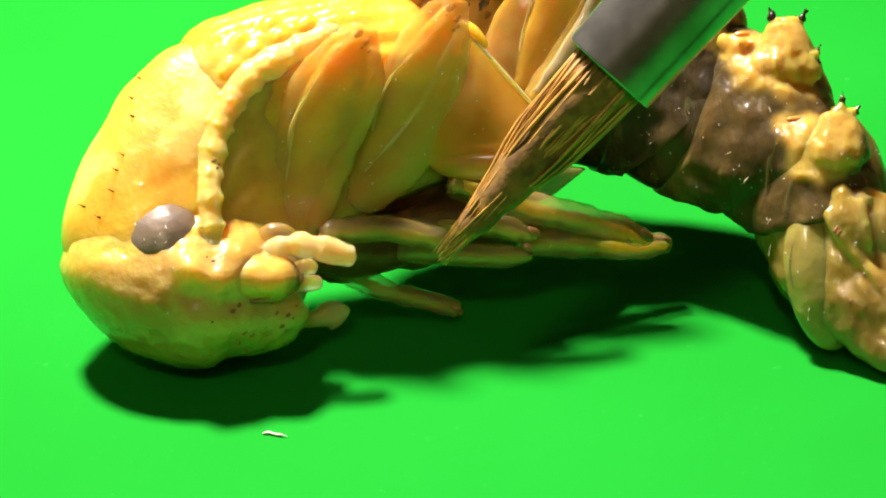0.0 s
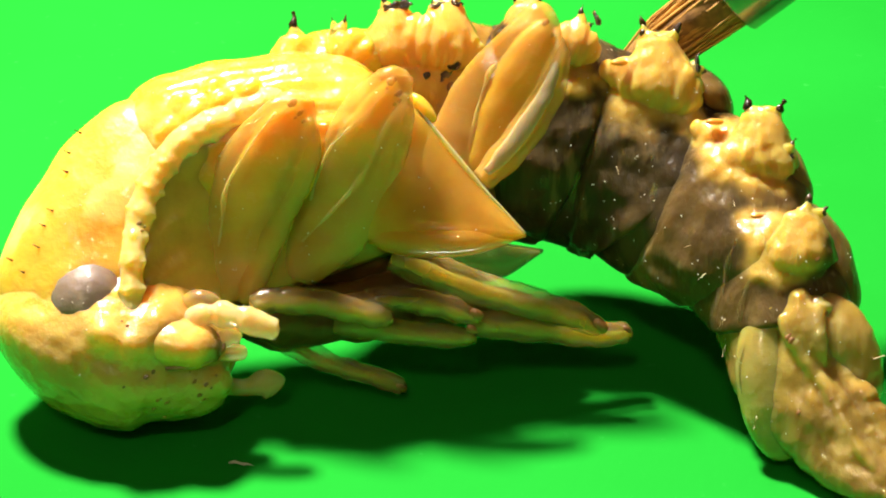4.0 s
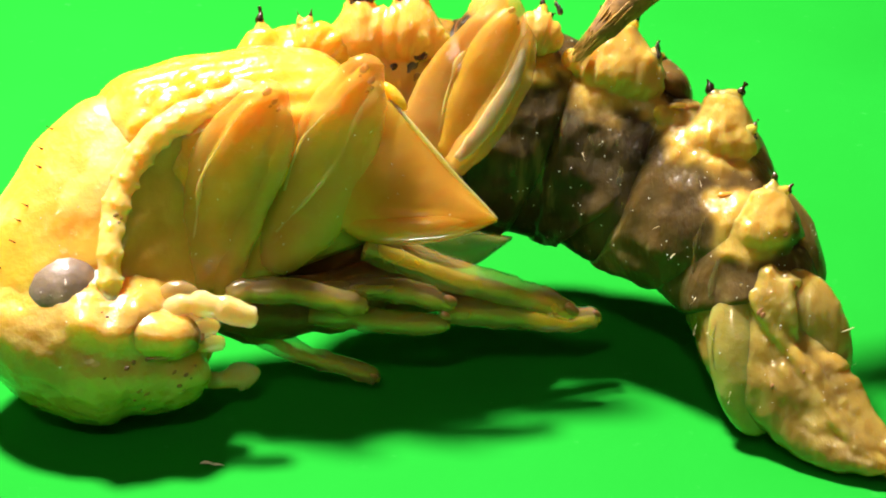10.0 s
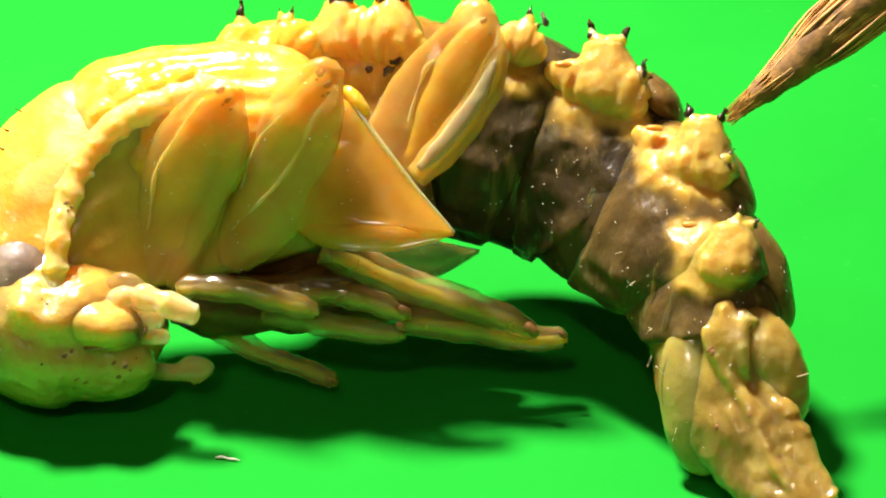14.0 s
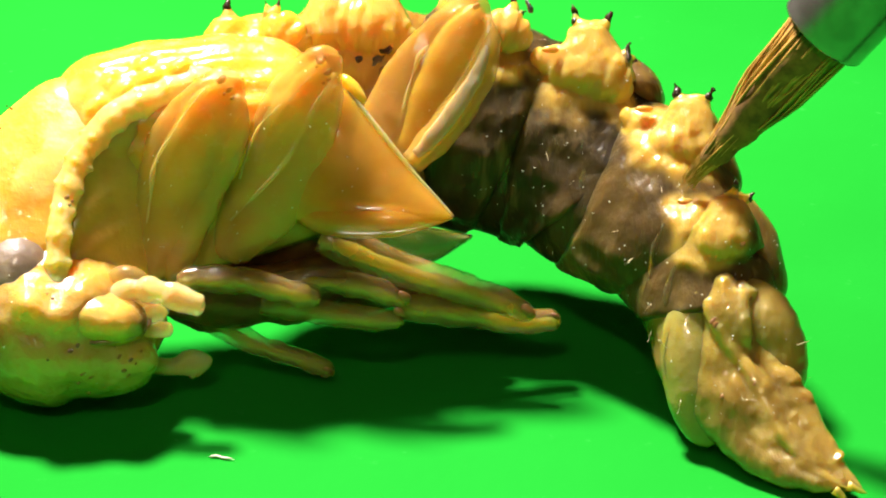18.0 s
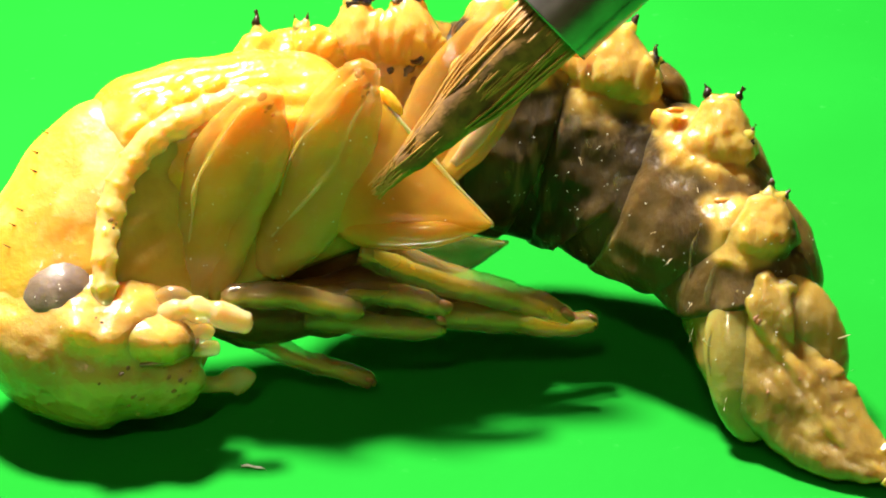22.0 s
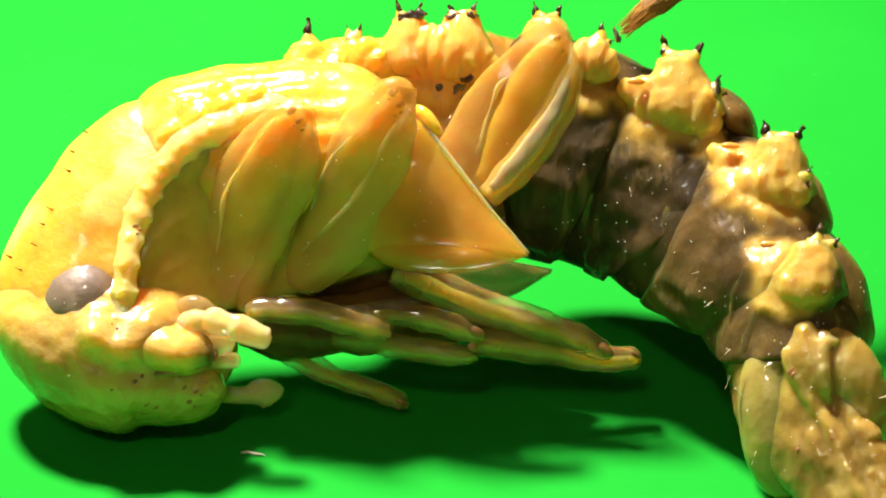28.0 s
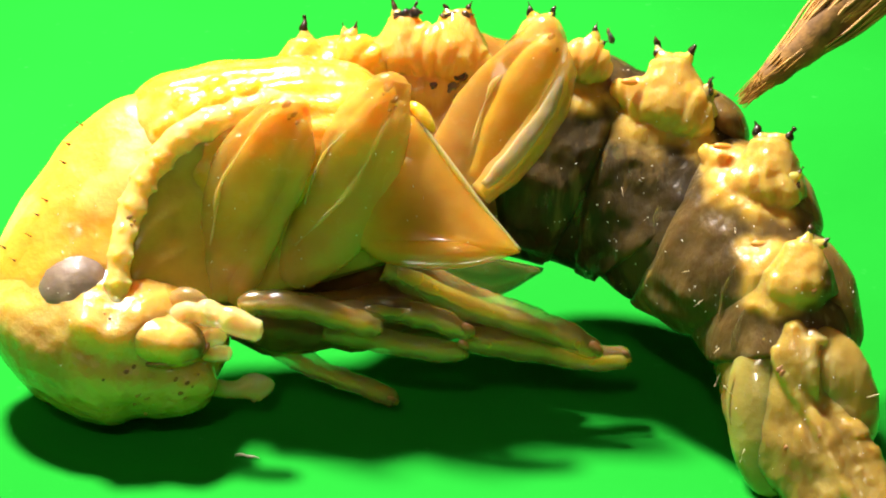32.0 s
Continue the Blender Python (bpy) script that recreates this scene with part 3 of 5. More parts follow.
def build_legs():
    build_leg("front_leg", [(-4.34, 2.68, 1.24, 0.1, 0.1), (-4.35, 2.52, 1.26, 0.36, 0.28), (-4.38, 2.3, 1.22, 0.52, 0.33), (-4.6, 1.75, 1.0, 0.82, 0.36), (-5.08, 0.93, 0.65, 0.98, 0.35), (-5.48, 0.05, 0.33, 1.02, 0.33), (-5.8, -0.8, 0.1, 0.95, 0.3),
                            (-6.0, -1.55, -0.08, 0.62, 0.26), (-6.08, -1.85, -0.12, 0.3, 0.2)],
              [(-4.34, 2.46, 1.22, 0.1, 0.1), (-4.4, 2.15, 1.2, 0.34, 0.2), (-4.66, 1.72, 1.05, 0.48, 0.24), (-5.2, 0.65, 0.62, 0.62, 0.24), (-5.5, -0.1, 0.36, 0.52, 0.22), (-5.8, -1.0, 0.1, 0.36, 0.18), (-5.95, -1.5, 0.0, 0.12, 0.1)],
              [(-4.02, 2.1, 1.2, 0.08, 0.08), (-4.08, 1.6, 1.08, 0.3, 0.22), (-4.36, 0.75, 0.74, 0.34, 0.24), (-4.74, 0.0, 0.46, 0.36, 0.24), (-5.14, -0.85, 0.2, 0.37, 0.24), (-5.45, -1.6, 0.0, 0.32, 0.22), (-5.55, -1.95, -0.06, 0.14, 0.12)],
              [([(-4.72, 2.2), (-5.05, 1.84), (-5.5, 1.2), (-5.85, 0.59), (-5.97, -0.21), (-6.13, -1.06)], 0.028), ([(-4.3, 1.5), (-4.46, 1.2), (-4.64, 0.71), (-5.0, -0.03), (-5.44, -0.9), (-5.7, -1.5)], 0.04)],
              "folded amber front leg with a brown-spotted knee")
    build_leg("middle_leg", [(-2.2, 3.18, 1.0, 0.1, 0.1), (-2.22, 3.04, 1.03, 0.36, 0.27), (-2.28, 2.8, 1.0, 0.5, 0.32), (-2.62, 1.98, 0.78, 0.84, 0.35), (-3.0, 0.97, 0.36, 0.94, 0.34), (-3.45, 0.0, 0.06, 0.88, 0.32), (-3.9, -0.7, -0.15, 0.72, 0.3),
                             (-4.22, -1.3, -0.3, 0.42, 0.25), (-4.3, -1.5, -0.33, 0.2, 0.16)],
              [(-2.24, 2.9, 1.02, 0.1, 0.1), (-2.36, 2.55, 0.96, 0.3, 0.2), (-2.66, 2.08, 0.82, 0.4, 0.24), (-3.15, 1.36, 0.52, 0.5, 0.24), (-3.45, 0.7, 0.3, 0.48, 0.22), (-3.9, 0.0, 0.06, 0.38, 0.18), (-4.3, -0.6, -0.14, 0.14, 0.1)],
              [(-1.94, 2.6, 1.0, 0.08, 0.08), (-2.08, 1.95, 0.85, 0.3, 0.22), (-2.48, 0.95, 0.44, 0.42, 0.24), (-3.0, 0.18, 0.16, 0.46, 0.24), (-3.45, -0.35, 0.0, 0.46, 0.24), (-3.86, -0.85, -0.14, 0.42, 0.22), (-4.18, -1.25, -0.26, 0.18, 0.14)],
              [([(-2.5, 2.5), (-2.81, 2.18), (-3.3, 1.75), (-3.62, 1.42), (-3.92, 0.74), (-4.05, 0.3)], 0.035), ([(-2.2, 2.2), (-2.44, 1.78), (-2.7, 1.25), (-2.99, 0.73), (-3.6, 0.04), (-4.25, -0.6)], 0.05)],
              "folded amber middle leg with a brown-spotted knee")
    hind = build_leg("hind_leg", [(1.18, 4.5, -0.2, 0.1, 0.1), (1.05, 4.3, -0.1, 0.42, 0.3), (0.8, 3.7, -0.1, 0.68, 0.34), (0.32, 2.9, -0.25, 0.9, 0.32), (-0.25, 2.05, -0.4, 0.94, 0.3), (-0.85, 1.2, -0.5, 0.76, 0.28), (-1.25, 0.6, -0.6, 0.45, 0.25)],
                     [(1.1, 4.2, -0.1, 0.1, 0.1), (0.98, 3.9, -0.08, 0.34, 0.2), (0.72, 3.3, -0.14, 0.52, 0.24), (0.38, 2.5, -0.3, 0.56, 0.22), (0.02, 1.8, -0.42, 0.44, 0.2), (-0.4, 1.0, -0.5, 0.2, 0.12)],
                     [(1.4, 3.9, -0.2, 0.08, 0.08), (1.42, 3.4, -0.15, 0.26, 0.25), (1.24, 2.75, -0.12, 0.34, 0.26), (0.78, 1.95, -0.16, 0.37, 0.26), (0.24, 1.25, -0.22, 0.36, 0.25), (-0.3, 0.7, -0.3, 0.28, 0.22)],
                     [([(0.6, 3.75), (0.33, 3.51), (-0.1, 3.1), (-0.22, 2.8), (-0.35, 2.39), (-0.6, 1.4)], 0.04)],
                     "folded amber hind leg raised over the back")
    part("tibia_streak", tube([(1.4, 3.5, 0.04, 0.04, 0.04), (1.26, 2.95, 0.12, 0.13, 0.06), (1.0, 2.42, 0.12, 0.17, 0.06), (0.6, 1.82, 0.1, 0.19, 0.06), (0.15, 1.25, 0.06, 0.18, 0.06), (-0.2, 0.88, 0.0, 0.1, 0.05)], n=14, k=5, bump=0.03, freq=4), M_WHITE, hind,
         "whitish streak of the hind tibia")
    SPOTS.extend([(-4.36, 2.4, 0.12), (-4.2, 2.2, 0.1), (-4.14, 2.02, 0.06), (-4.3, 2.1, 0.05), (-2.26, 2.86, 0.12), (-2.12, 2.62, 0.1), (-2.1, 2.44, 0.06), (-2.2, 2.38, 0.06), (-2.34, 2.72, 0.06), (1.1, 4.12, 0.1), (1.22, 3.85, 0.07)])


def build_wings():
    ely = solid(part("elytron", patch([(-4.0, 2.2, 0.1), (-2.9, 2.35, 0.3), (-1.8, 2.3, 0.42), (-1.05, 1.47, 0.3), (-0.36, 0.63, 0.2), (0.22, 0.0, 0.18), (0.64, -0.46, 0.16)],
                                      [(-4.3, -0.3, -0.3), (-3.4, -0.5, -0.1), (-2.5, -0.72, 0.1), (-1.7, -0.78, 0.3), (-0.9, -0.76, 0.45), (0.0, -0.66, 0.38), (0.64, -0.54, 0.16)], 0.4, k=7, m=24, bulge=0.14), M_WING, pupa,
                     "amber pointed wing case"))
    part("rim", tube([(-1.72, 2.3, 0.42, 0.01, 0.01), (-1.4, 1.9, 0.42, 0.05, 0.06), (-0.85, 1.22, 0.37, 0.06, 0.07), (-0.22, 0.46, 0.29, 0.05, 0.06), (0.3, -0.1, 0.24, 0.04, 0.05), (0.64, -0.47, 0.16, 0.03, 0.03)], n=10, k=5), M_PALE, ely,
         "pale yellow upper rim")
    part("lower_fold", tube([(-3.0, -0.15, -0.2, 0.1, 0.1), (-2.5, -0.42, 0.0, 0.34, 0.28), (-2.0, -0.54, 0.15, 0.4, 0.32), (-1.3, -0.58, 0.32, 0.4, 0.34), (-0.6, -0.57, 0.44, 0.35, 0.3), (0.1, -0.53, 0.36, 0.2, 0.2), (0.62, -0.49, 0.17, 0.04, 0.04)],
                            n=40, k=7), M_WING, ely, "glossy rolled lower edge")
    part("root_lobe", blob(-1.58, 2.3, 0.3, 0.42, 0.16, 0.2, -48, bump=0.03, freq=3), M_SHELL, ely)
    part("hind_wing", patch([(-2.2, -0.2, -0.7), (-1.0, -0.5, -0.95), (0.2, -0.72, -1.2), (1.12, -0.88, -1.45)], [(-2.0, -1.2, -0.7), (-0.9, -1.5, -1.0), (0.1, -1.55, -1.25), (1.1, -0.98, -1.48)], 0.3, k=6, m=10, bulge=0.2), M_HINDWING, pupa,
         "dusky hind wing pad below the wing case")


def build_tarsi():
    """Jointed feet lying along the belly, pale and glassy, with dark claws."""
    def foot(name, rows, label, beads, claw=None, mat=M_TARSUS):
        ob = part(name, tube(rows, n=28, k=9, bump=0.03, freq=3.2, seed=rows[0][0], shape=beaded(beads, 0.10), push=crumple(0.05, 2.6, rows[0][1]), tone=lambda o, s, a: 0.75 * max(0, s - 0.86) / 0.14), mat, pupa, label)
        part("core", tube([(u, v - 0.04, d - 0.05, w * 0.42, x * 0.42) for u, v, d, w, x in rows], n=18, k=6, bump=0.05, freq=3, seed=rows[0][1], tone=lambda o, s, a: 0.0, shape=beaded(beads, 0.2)), M_CORE, ob, "amber flesh within the tarsus")
        for u, v, d, r in claw or ():
            part("claw", blob(u, v, d, r, r * 0.62, r * 0.5, -35, bump=0.04, freq=5), M_SPOT, ob)

    foot("foreleg_tarsus", [(-5.4, -1.95, 0.35, 0.2, 0.25), (-4.86, -1.88, 0.3, 0.3, 0.3), (-3.88, -1.93, 0.3, 0.29, 0.28), (-3.02, -2.15, 0.2, 0.28, 0.25), (-2.5, -2.28, 0.05, 0.26, 0.22), (-2.28, -2.34, 0.0, 0.12, 0.12)],
         "glassy tarsus of the front leg", 5)
    foot("midleg_tarsus", [(-3.6, -2.05, -0.2, 0.25, 0.3), (-2.9, -1.98, -0.25, 0.3, 0.3), (-2.1, -1.92, -0.35, 0.28, 0.28), (-1.2, -2.08, -0.4, 0.28, 0.25), (-0.6, -2.28, -0.48, 0.22, 0.22), (-0.3, -2.36, -0.5, 0.12, 0.12)],
         "glassy tarsus of the middle leg", 5, [(-0.42, -2.26, -0.3, 0.17)])
    foot("far_midleg_tarsus", [(-3.6, -2.4, -0.4, 0.3, 0.3), (-2.6, -2.55, -0.5, 0.3, 0.3), (-1.6, -2.72, -0.6, 0.27, 0.26), (-0.8, -2.78, -0.65, 0.24, 0.22), (-0.42, -2.8, -0.65, 0.12, 0.12)], "glassy tarsus of the far middle leg", 4,
         [(-0.52, -2.62, -0.5, 0.14)])
    foot("hindleg_tarsus", [(-2.3, -0.95, -0.3, 0.35, 0.35), (-1.4, -1.28, -0.4, 0.4, 0.36), (-0.4, -1.68, -0.6, 0.37, 0.34), (0.4, -1.93, -0.75, 0.37, 0.33), (1.2, -2.16, -0.9, 0.34, 0.31), (1.85, -2.4, -0.95, 0.3, 0.27), (2.3, -2.62, -1.0, 0.22, 0.2),
                            (2.5, -2.72, -1.0, 0.1, 0.1)], "glassy tarsus of the hind leg", 5, [(2.36, -2.58, -0.82, 0.2)])
    foot("far_hindleg_tarsus", [(-0.6, -2.5, -0.9, 0.28, 0.3), (0.2, -2.56, -1.05, 0.34, 0.3), (0.9, -2.64, -1.2, 0.33, 0.3), (1.7, -2.76, -1.4, 0.31, 0.28), (2.4, -2.84, -1.58, 0.28, 0.26), (2.9, -2.82, -1.68, 0.26, 0.24), (3.14, -2.82, -1.71, 0.14, 0.14)],
         "glassy tarsus of the far hind leg", 5, [(3.02, -2.72, -1.5, 0.13)])
    foot("far_foreleg_tarsus", [(-4.9, -2.6, -1.0, 0.4, 0.36), (-4.3, -3.08, -1.15, 0.3, 0.3), (-3.7, -3.4, -1.25, 0.23, 0.25), (-3.2, -3.58, -1.35, 0.22, 0.24), (-2.7, -3.74, -1.45, 0.21, 0.22), (-2.2, -3.94, -1.52, 0.2, 0.2), (-2.0, -4.03, -1.54, 0.1, 0.1)],
         "glassy tarsus of the far front leg", 5, [(-2.14, -3.95, -1.38, 0.12)])
    # Dark mass added to fill the shaded gap behind the feet.
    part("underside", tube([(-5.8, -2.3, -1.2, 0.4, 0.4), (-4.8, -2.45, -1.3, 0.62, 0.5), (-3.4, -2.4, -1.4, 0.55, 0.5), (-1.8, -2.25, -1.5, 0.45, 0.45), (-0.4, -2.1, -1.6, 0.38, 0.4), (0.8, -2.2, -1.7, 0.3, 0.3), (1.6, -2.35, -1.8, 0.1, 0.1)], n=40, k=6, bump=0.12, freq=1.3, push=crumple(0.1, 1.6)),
         M_SHADED_BELLY, pupa, "far belly and shade behind the feet, as one dark mass")
    part("coxa", tube([(-5.6, -2.2, -0.5, 0.5, 0.5), (-4.6, -2.3, -0.7, 0.65, 0.6), (-3.4, -2.2, -0.9, 0.6, 0.6), (-2.2, -1.9, -1.0, 0.55, 0.5), (-1.0, -1.4, -1.1, 0.4, 0.4)], n=40, k=5, bump=0.1, freq=1.6, push=crumple(0.12, 1.6)), M_SHADED_BELLY, pupa,
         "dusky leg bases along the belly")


# abdomen rings: groove, crest and groove of each, as (u, v, depth, radius)
RINGS = [((-4.3, 1.85, -1.9, 1.95), (-3.33, 1.92, -2.3, 2.15), (-2.4, 1.95, -2.6, 2.1)),
         ((-2.5, 1.95, -2.6, 2.1), (-1.41, 1.98, -2.9, 2.4), (-0.3, 1.85, -3.2, 2.3)),
         ((-0.4, 1.85, -3.2, 2.3), (0.9, 1.75, -3.4, 2.5), (2.11, 1.38, -3.35, 2.4)),
         ((2.0, 1.4, -3.35, 2.4), (3.2, 1.05, -3.1, 2.4), (4.08, 0.33, -2.6, 2.22)),
         ((4.0, 0.43, -2.65, 2.22), (4.9, -0.15, -1.95, 2.12), (5.8, -1.0, -1.2, 1.8)),
         ((5.72, -0.9, -1.25, 1.8), (6.15, -1.6, -0.85, 1.74), (6.42, -2.35, -0.4, 1.58)),
         ((6.4, -2.2, -0.45, 1.54), (6.72, -3.55, 0.05, 1.46), (7.25, -4.8, 0.7, 1.12)),
         ((7.18, -4.7, 0.68, 1.1), (7.6, -5.25, 1.1, 0.95), (8.1, -5.7, 1.5, 0.72))]


DEPTH = (0.7, 0.76, 0.88, 0.86, 1.0, 1.0, 0.9, 0.7)


LOBES = [(-3.45, 3.45, -0.9, 1.0), (-1.55, 3.6, -0.9, 0.95), (1.75, 3.42, -1.3, 0.92), (3.6, 2.8, -1.1, 1.12), (4.35, 2.25, -0.9, 0.7), (5.5, 1.4, -0.35, 1.1), (6.2, -0.8, 0.9, 0.95)]


def lobed(o, s=0, a=0):
    """1 on the golden side lobes, falling off round their rims."""
    o = Vector(o)
    o = o + noise.noise_vector(o * 1.1) * 0.4 + noise.noise_vector(o * 2.6) * 0.14
    return max(math.exp(-(((o[0] - u) ** 2 + (o[1] - v) ** 2 + 0.7 * (o[2] - d) ** 2) / (0.95 * r * r)) ** 2) for u, v, d, r in LOBES)


def golden(o):
    """1 on the lobes and on the feet of the spines."""
    near = min((o - Vector((c[0][0], c[0][1] - 0.25, c[0][2]))).length / (2.6 * c[1]) for c in CROWNS)
    fold = min((o - Vector(q[:3])).length / (q[3] + 0.16) for p in PLEATS for q in p[1])
    return max(lobed(o), math.exp(-near ** 4), math.exp(-fold ** 4))


def build_abdomen():
    fold = crumple(0.17, 0.85, 4.0)
    rough = crumple(0.15, 1.7, 2.0)
    for i, (g0, c, g1) in enumerate(RINGS):
        a, m, b = Vector(g0[:3]), Vector(c[:3]), Vector(g1[:3])
        rows = []
        for t, f in ((-0.10, 0.80), (0.0, 0.94), (0.1, 0.98), (0.3, 1.0), (0.5, 1.01), (0.7, 1.02), (0.9, 1.02), (1.0, 0.98), (1.06, 0.86)):
            q = a * (1 - t) ** 2 + (m * 2 - (a + b) / 2) * 2 * t * (1 - t) + b * t * t
            r = (g0[3] * (1 - t) ** 2 + (2 * c[3] - (g0[3] + g1[3]) / 2) * 2 * t * (1 - t) + g1[3] * t * t) * f
            rows.append((*q, r, r * DEPTH[i]))
        body = tube(rows, upright=True, n=200, k=9, bump=0.08, freq=1.3, seed=i * 4.1, shape=ridge(17, 0.010 if i < 5 else 0.004), push=lambda o: 0.22 * lobed(o) + fold(o) * 0.6 + rough(o) * (0.15 + 0.7 * lobed(o)))
        shapes = [body] + [stump(*c[:2]) for c in CROWNS if c[3] == i] + [pleated(*q[1:]) for q in PLEATS if q[0] == i]
        if i == 6:
            shapes += tail_shapes()
        if i == 7:
            continue
        solid(fused("abdomen_ring", shapes, (M_SHELL, M_LOBE, M_ABD, M_ABD, M_HINDRING, M_HINDRING, M_TAIL)[i], pupa,
                    ("yellow first ring of the abdomen", "pale glossy ring of the abdomen", "dark brown ring of the abdomen", "dark brown ring of the abdomen", "brown ring of the abdomen",
                     "brown ring of the abdomen", "yellowish folded ring and tail tip")[i], 0.04, 6 if i == 6 else 3, tone=golden))
    core = []
    for i, (g0, c, g1) in enumerate(RINGS[1:5], 1):
        core += [(*q[:3], q[3] * 0.96, q[3] * 0.9 * DEPTH[i]) for q in (g0, c)]
    solid(part("abdomen_core", tube(core, upright=True, n=90, k=6, bump=0.08, freq=1.2, tone=lobed), M_ABD, pupa, "dark soft skin between the rings"))


# spines: root, size, tips and the ring that carries each
CROWNS = [((-4.4, 3.85, -1.3), 0.22, [(-4.46, 4.5, -1.35)], 0), ((-3.45, 4.1, -1.4), 0.14, [(-3.6, 4.38, -1.4), (-3.28, 4.42, -1.4)], 0),
          ((-2.2, 4.45, -1.2), 0.2, [(-2.5, 4.95, -1.2), (-1.95, 4.9, -1.3)], 1), ((-1.05, 4.55, -1.2), 0.22, [(-1.35, 4.85, -1.2), (-0.72, 4.95, -1.2)], 1),
          ((0.78, 4.55, -1.5), 0.2, [(0.5, 5.0, -1.5), (1.12, 4.96, -1.5)], 2), ((1.92, 4.15, -1.6), 0.18, [(2.06, 4.62, -1.6), (2.3, 4.2, -1.55)], 2),
          ((3.72, 3.75, -1.5), 0.25, [(3.34, 4.36, -1.5), (4.24, 4.2, -1.45)], 3), ((4.42, 3.15, -1.4), 0.18, [(4.66, 3.5, -1.4), (4.82, 3.08, -1.35)], 3),
          ((5.9, 2.05, -0.5), 0.25, [(5.56, 2.54, -0.5), (6.42, 2.42, -0.3)], 4), ((6.28, 1.3, -0.1), 0.17, [(6.62, 1.58, -0.05), (6.56, 1.14, 0.0)], 4),
          ((6.6, -0.12, 0.75), 0.22, [(6.78, 0.46, 0.8), (7.18, 0.1, 0.85)], 5)]
# pleated lobes of the flank: ring, line of (u, v, depth, radius), number of pleats
PLEATS = [(0, [(-3.7, 3.6, -1.0, 0.1), (-3.5, 3.62, -0.95, 0.42), (-3.1, 3.55, -0.92, 0.52), (-2.75, 3.35, -0.95, 0.46), (-2.55, 3.15, -1.0, 0.12)], 6, 5.0),
          (1, [(-2.3, 3.75, -1.15, 0.12), (-2.05, 3.8, -1.0, 0.5), (-1.5, 3.8, -0.92, 0.6), (-0.95, 3.7, -0.95, 0.56), (-0.5, 3.5, -1.0, 0.42), (-0.3, 3.3, -1.05, 0.12)], 11, 6.0),
          (2, [(1.3, 3.95, -1.35, 0.1), (1.5, 3.86, -1.25, 0.4), (1.9, 3.72, -1.2, 0.48), (2.2, 3.5, -1.3, 0.34), (2.32, 3.35, -1.4, 0.1)], 5, 1.0),
          (3, [(2.42, 3.05, -1.4, 0.1), (2.62, 3.1, -1.32, 0.28), (3.1, 3.08, -1.24, 0.36), (3.6, 3.02, -1.16, 0.46), (4.05, 2.76, -1.1, 0.54), (4.42, 2.42, -1.16, 0.42), (4.6, 2.2, -1.3, 0.12)], 9, 2.0),
          (4, [(4.4, 1.85, -0.85, 0.08), (4.62, 1.78, -0.75, 0.26), (5.1, 1.52, -0.6, 0.36), (5.55, 1.22, -0.5, 0.46), (5.9, 0.8, -0.42, 0.5), (6.1, 0.4, -0.4, 0.36), (6.15, 0.2, -0.45, 0.1)], 8, 3.0),
          (5, [(5.4, -0.25, 0.0, 0.08), (5.62, -0.36, 0.12, 0.32), (5.98, -0.55, 0.3, 0.46), (6.34, -0.88, 0.42, 0.5), (6.5, -1.25, 0.42, 0.36), (6.48, -1.5, 0.3, 0.1)], 4, 4.0)]


def stump(root, r):
    """The broad tapering foot of a pair of spines."""
    u, v, d = root
    k = r / 0.22 if r > 0.19 else 0.6 * r / 0.22
    return tube([(u - 0.05 * k, v - 1.25 * k, d - 0.15, 0.5 * k, 0.4 * k), (u - 0.05 * k, v - 0.9 * k, d - 0.1, 0.82 * k, 0.62 * k), (u, v - 0.5 * k, d - 0.04, 0.68 * k, 0.54 * k), (u, v - 0.1 * k, d, 0.44 * k, 0.34 * k),
                 (u, v + 0.08 * k, d, 0.34 * k, 0.24 * k), (u, v + 0.16 * k, d, 0.12 * k, 0.1 * k)], n=72, k=8, shape=lambda s, a: 1 + 0.08 * min(1, 4 * s) * (1 - s) * math.sin(11 * a + 4 * math.sin(4 * s + u) + 1.5 * math.sin(3 * a + v)) * (0.6 + 0.4 * math.sin(2 * a + 2 * u)), bump=0.05, freq=3, seed=u, push=crumple(0.07, 1.8, v))


def pleated(rows, pleats, seed):
    """A swollen side lobe, drawn together in narrow pleats across its length."""
    def shape(s, a):
        return 1 - 0.2 * (1 - abs(math.sin(math.pi * (pleats * s + 0.3 * math.sin(a + seed) + 0.15 * math.sin(9 * s + seed))))) ** 1.5
    return tube([(u, v, d - 0.12, r * 1.05, r * 0.6) for u, v, d, r in rows], n=40, k=24, bump=0.05, freq=2.4, seed=seed, shape=shape, push=crumple(0.05, 2.0, seed))


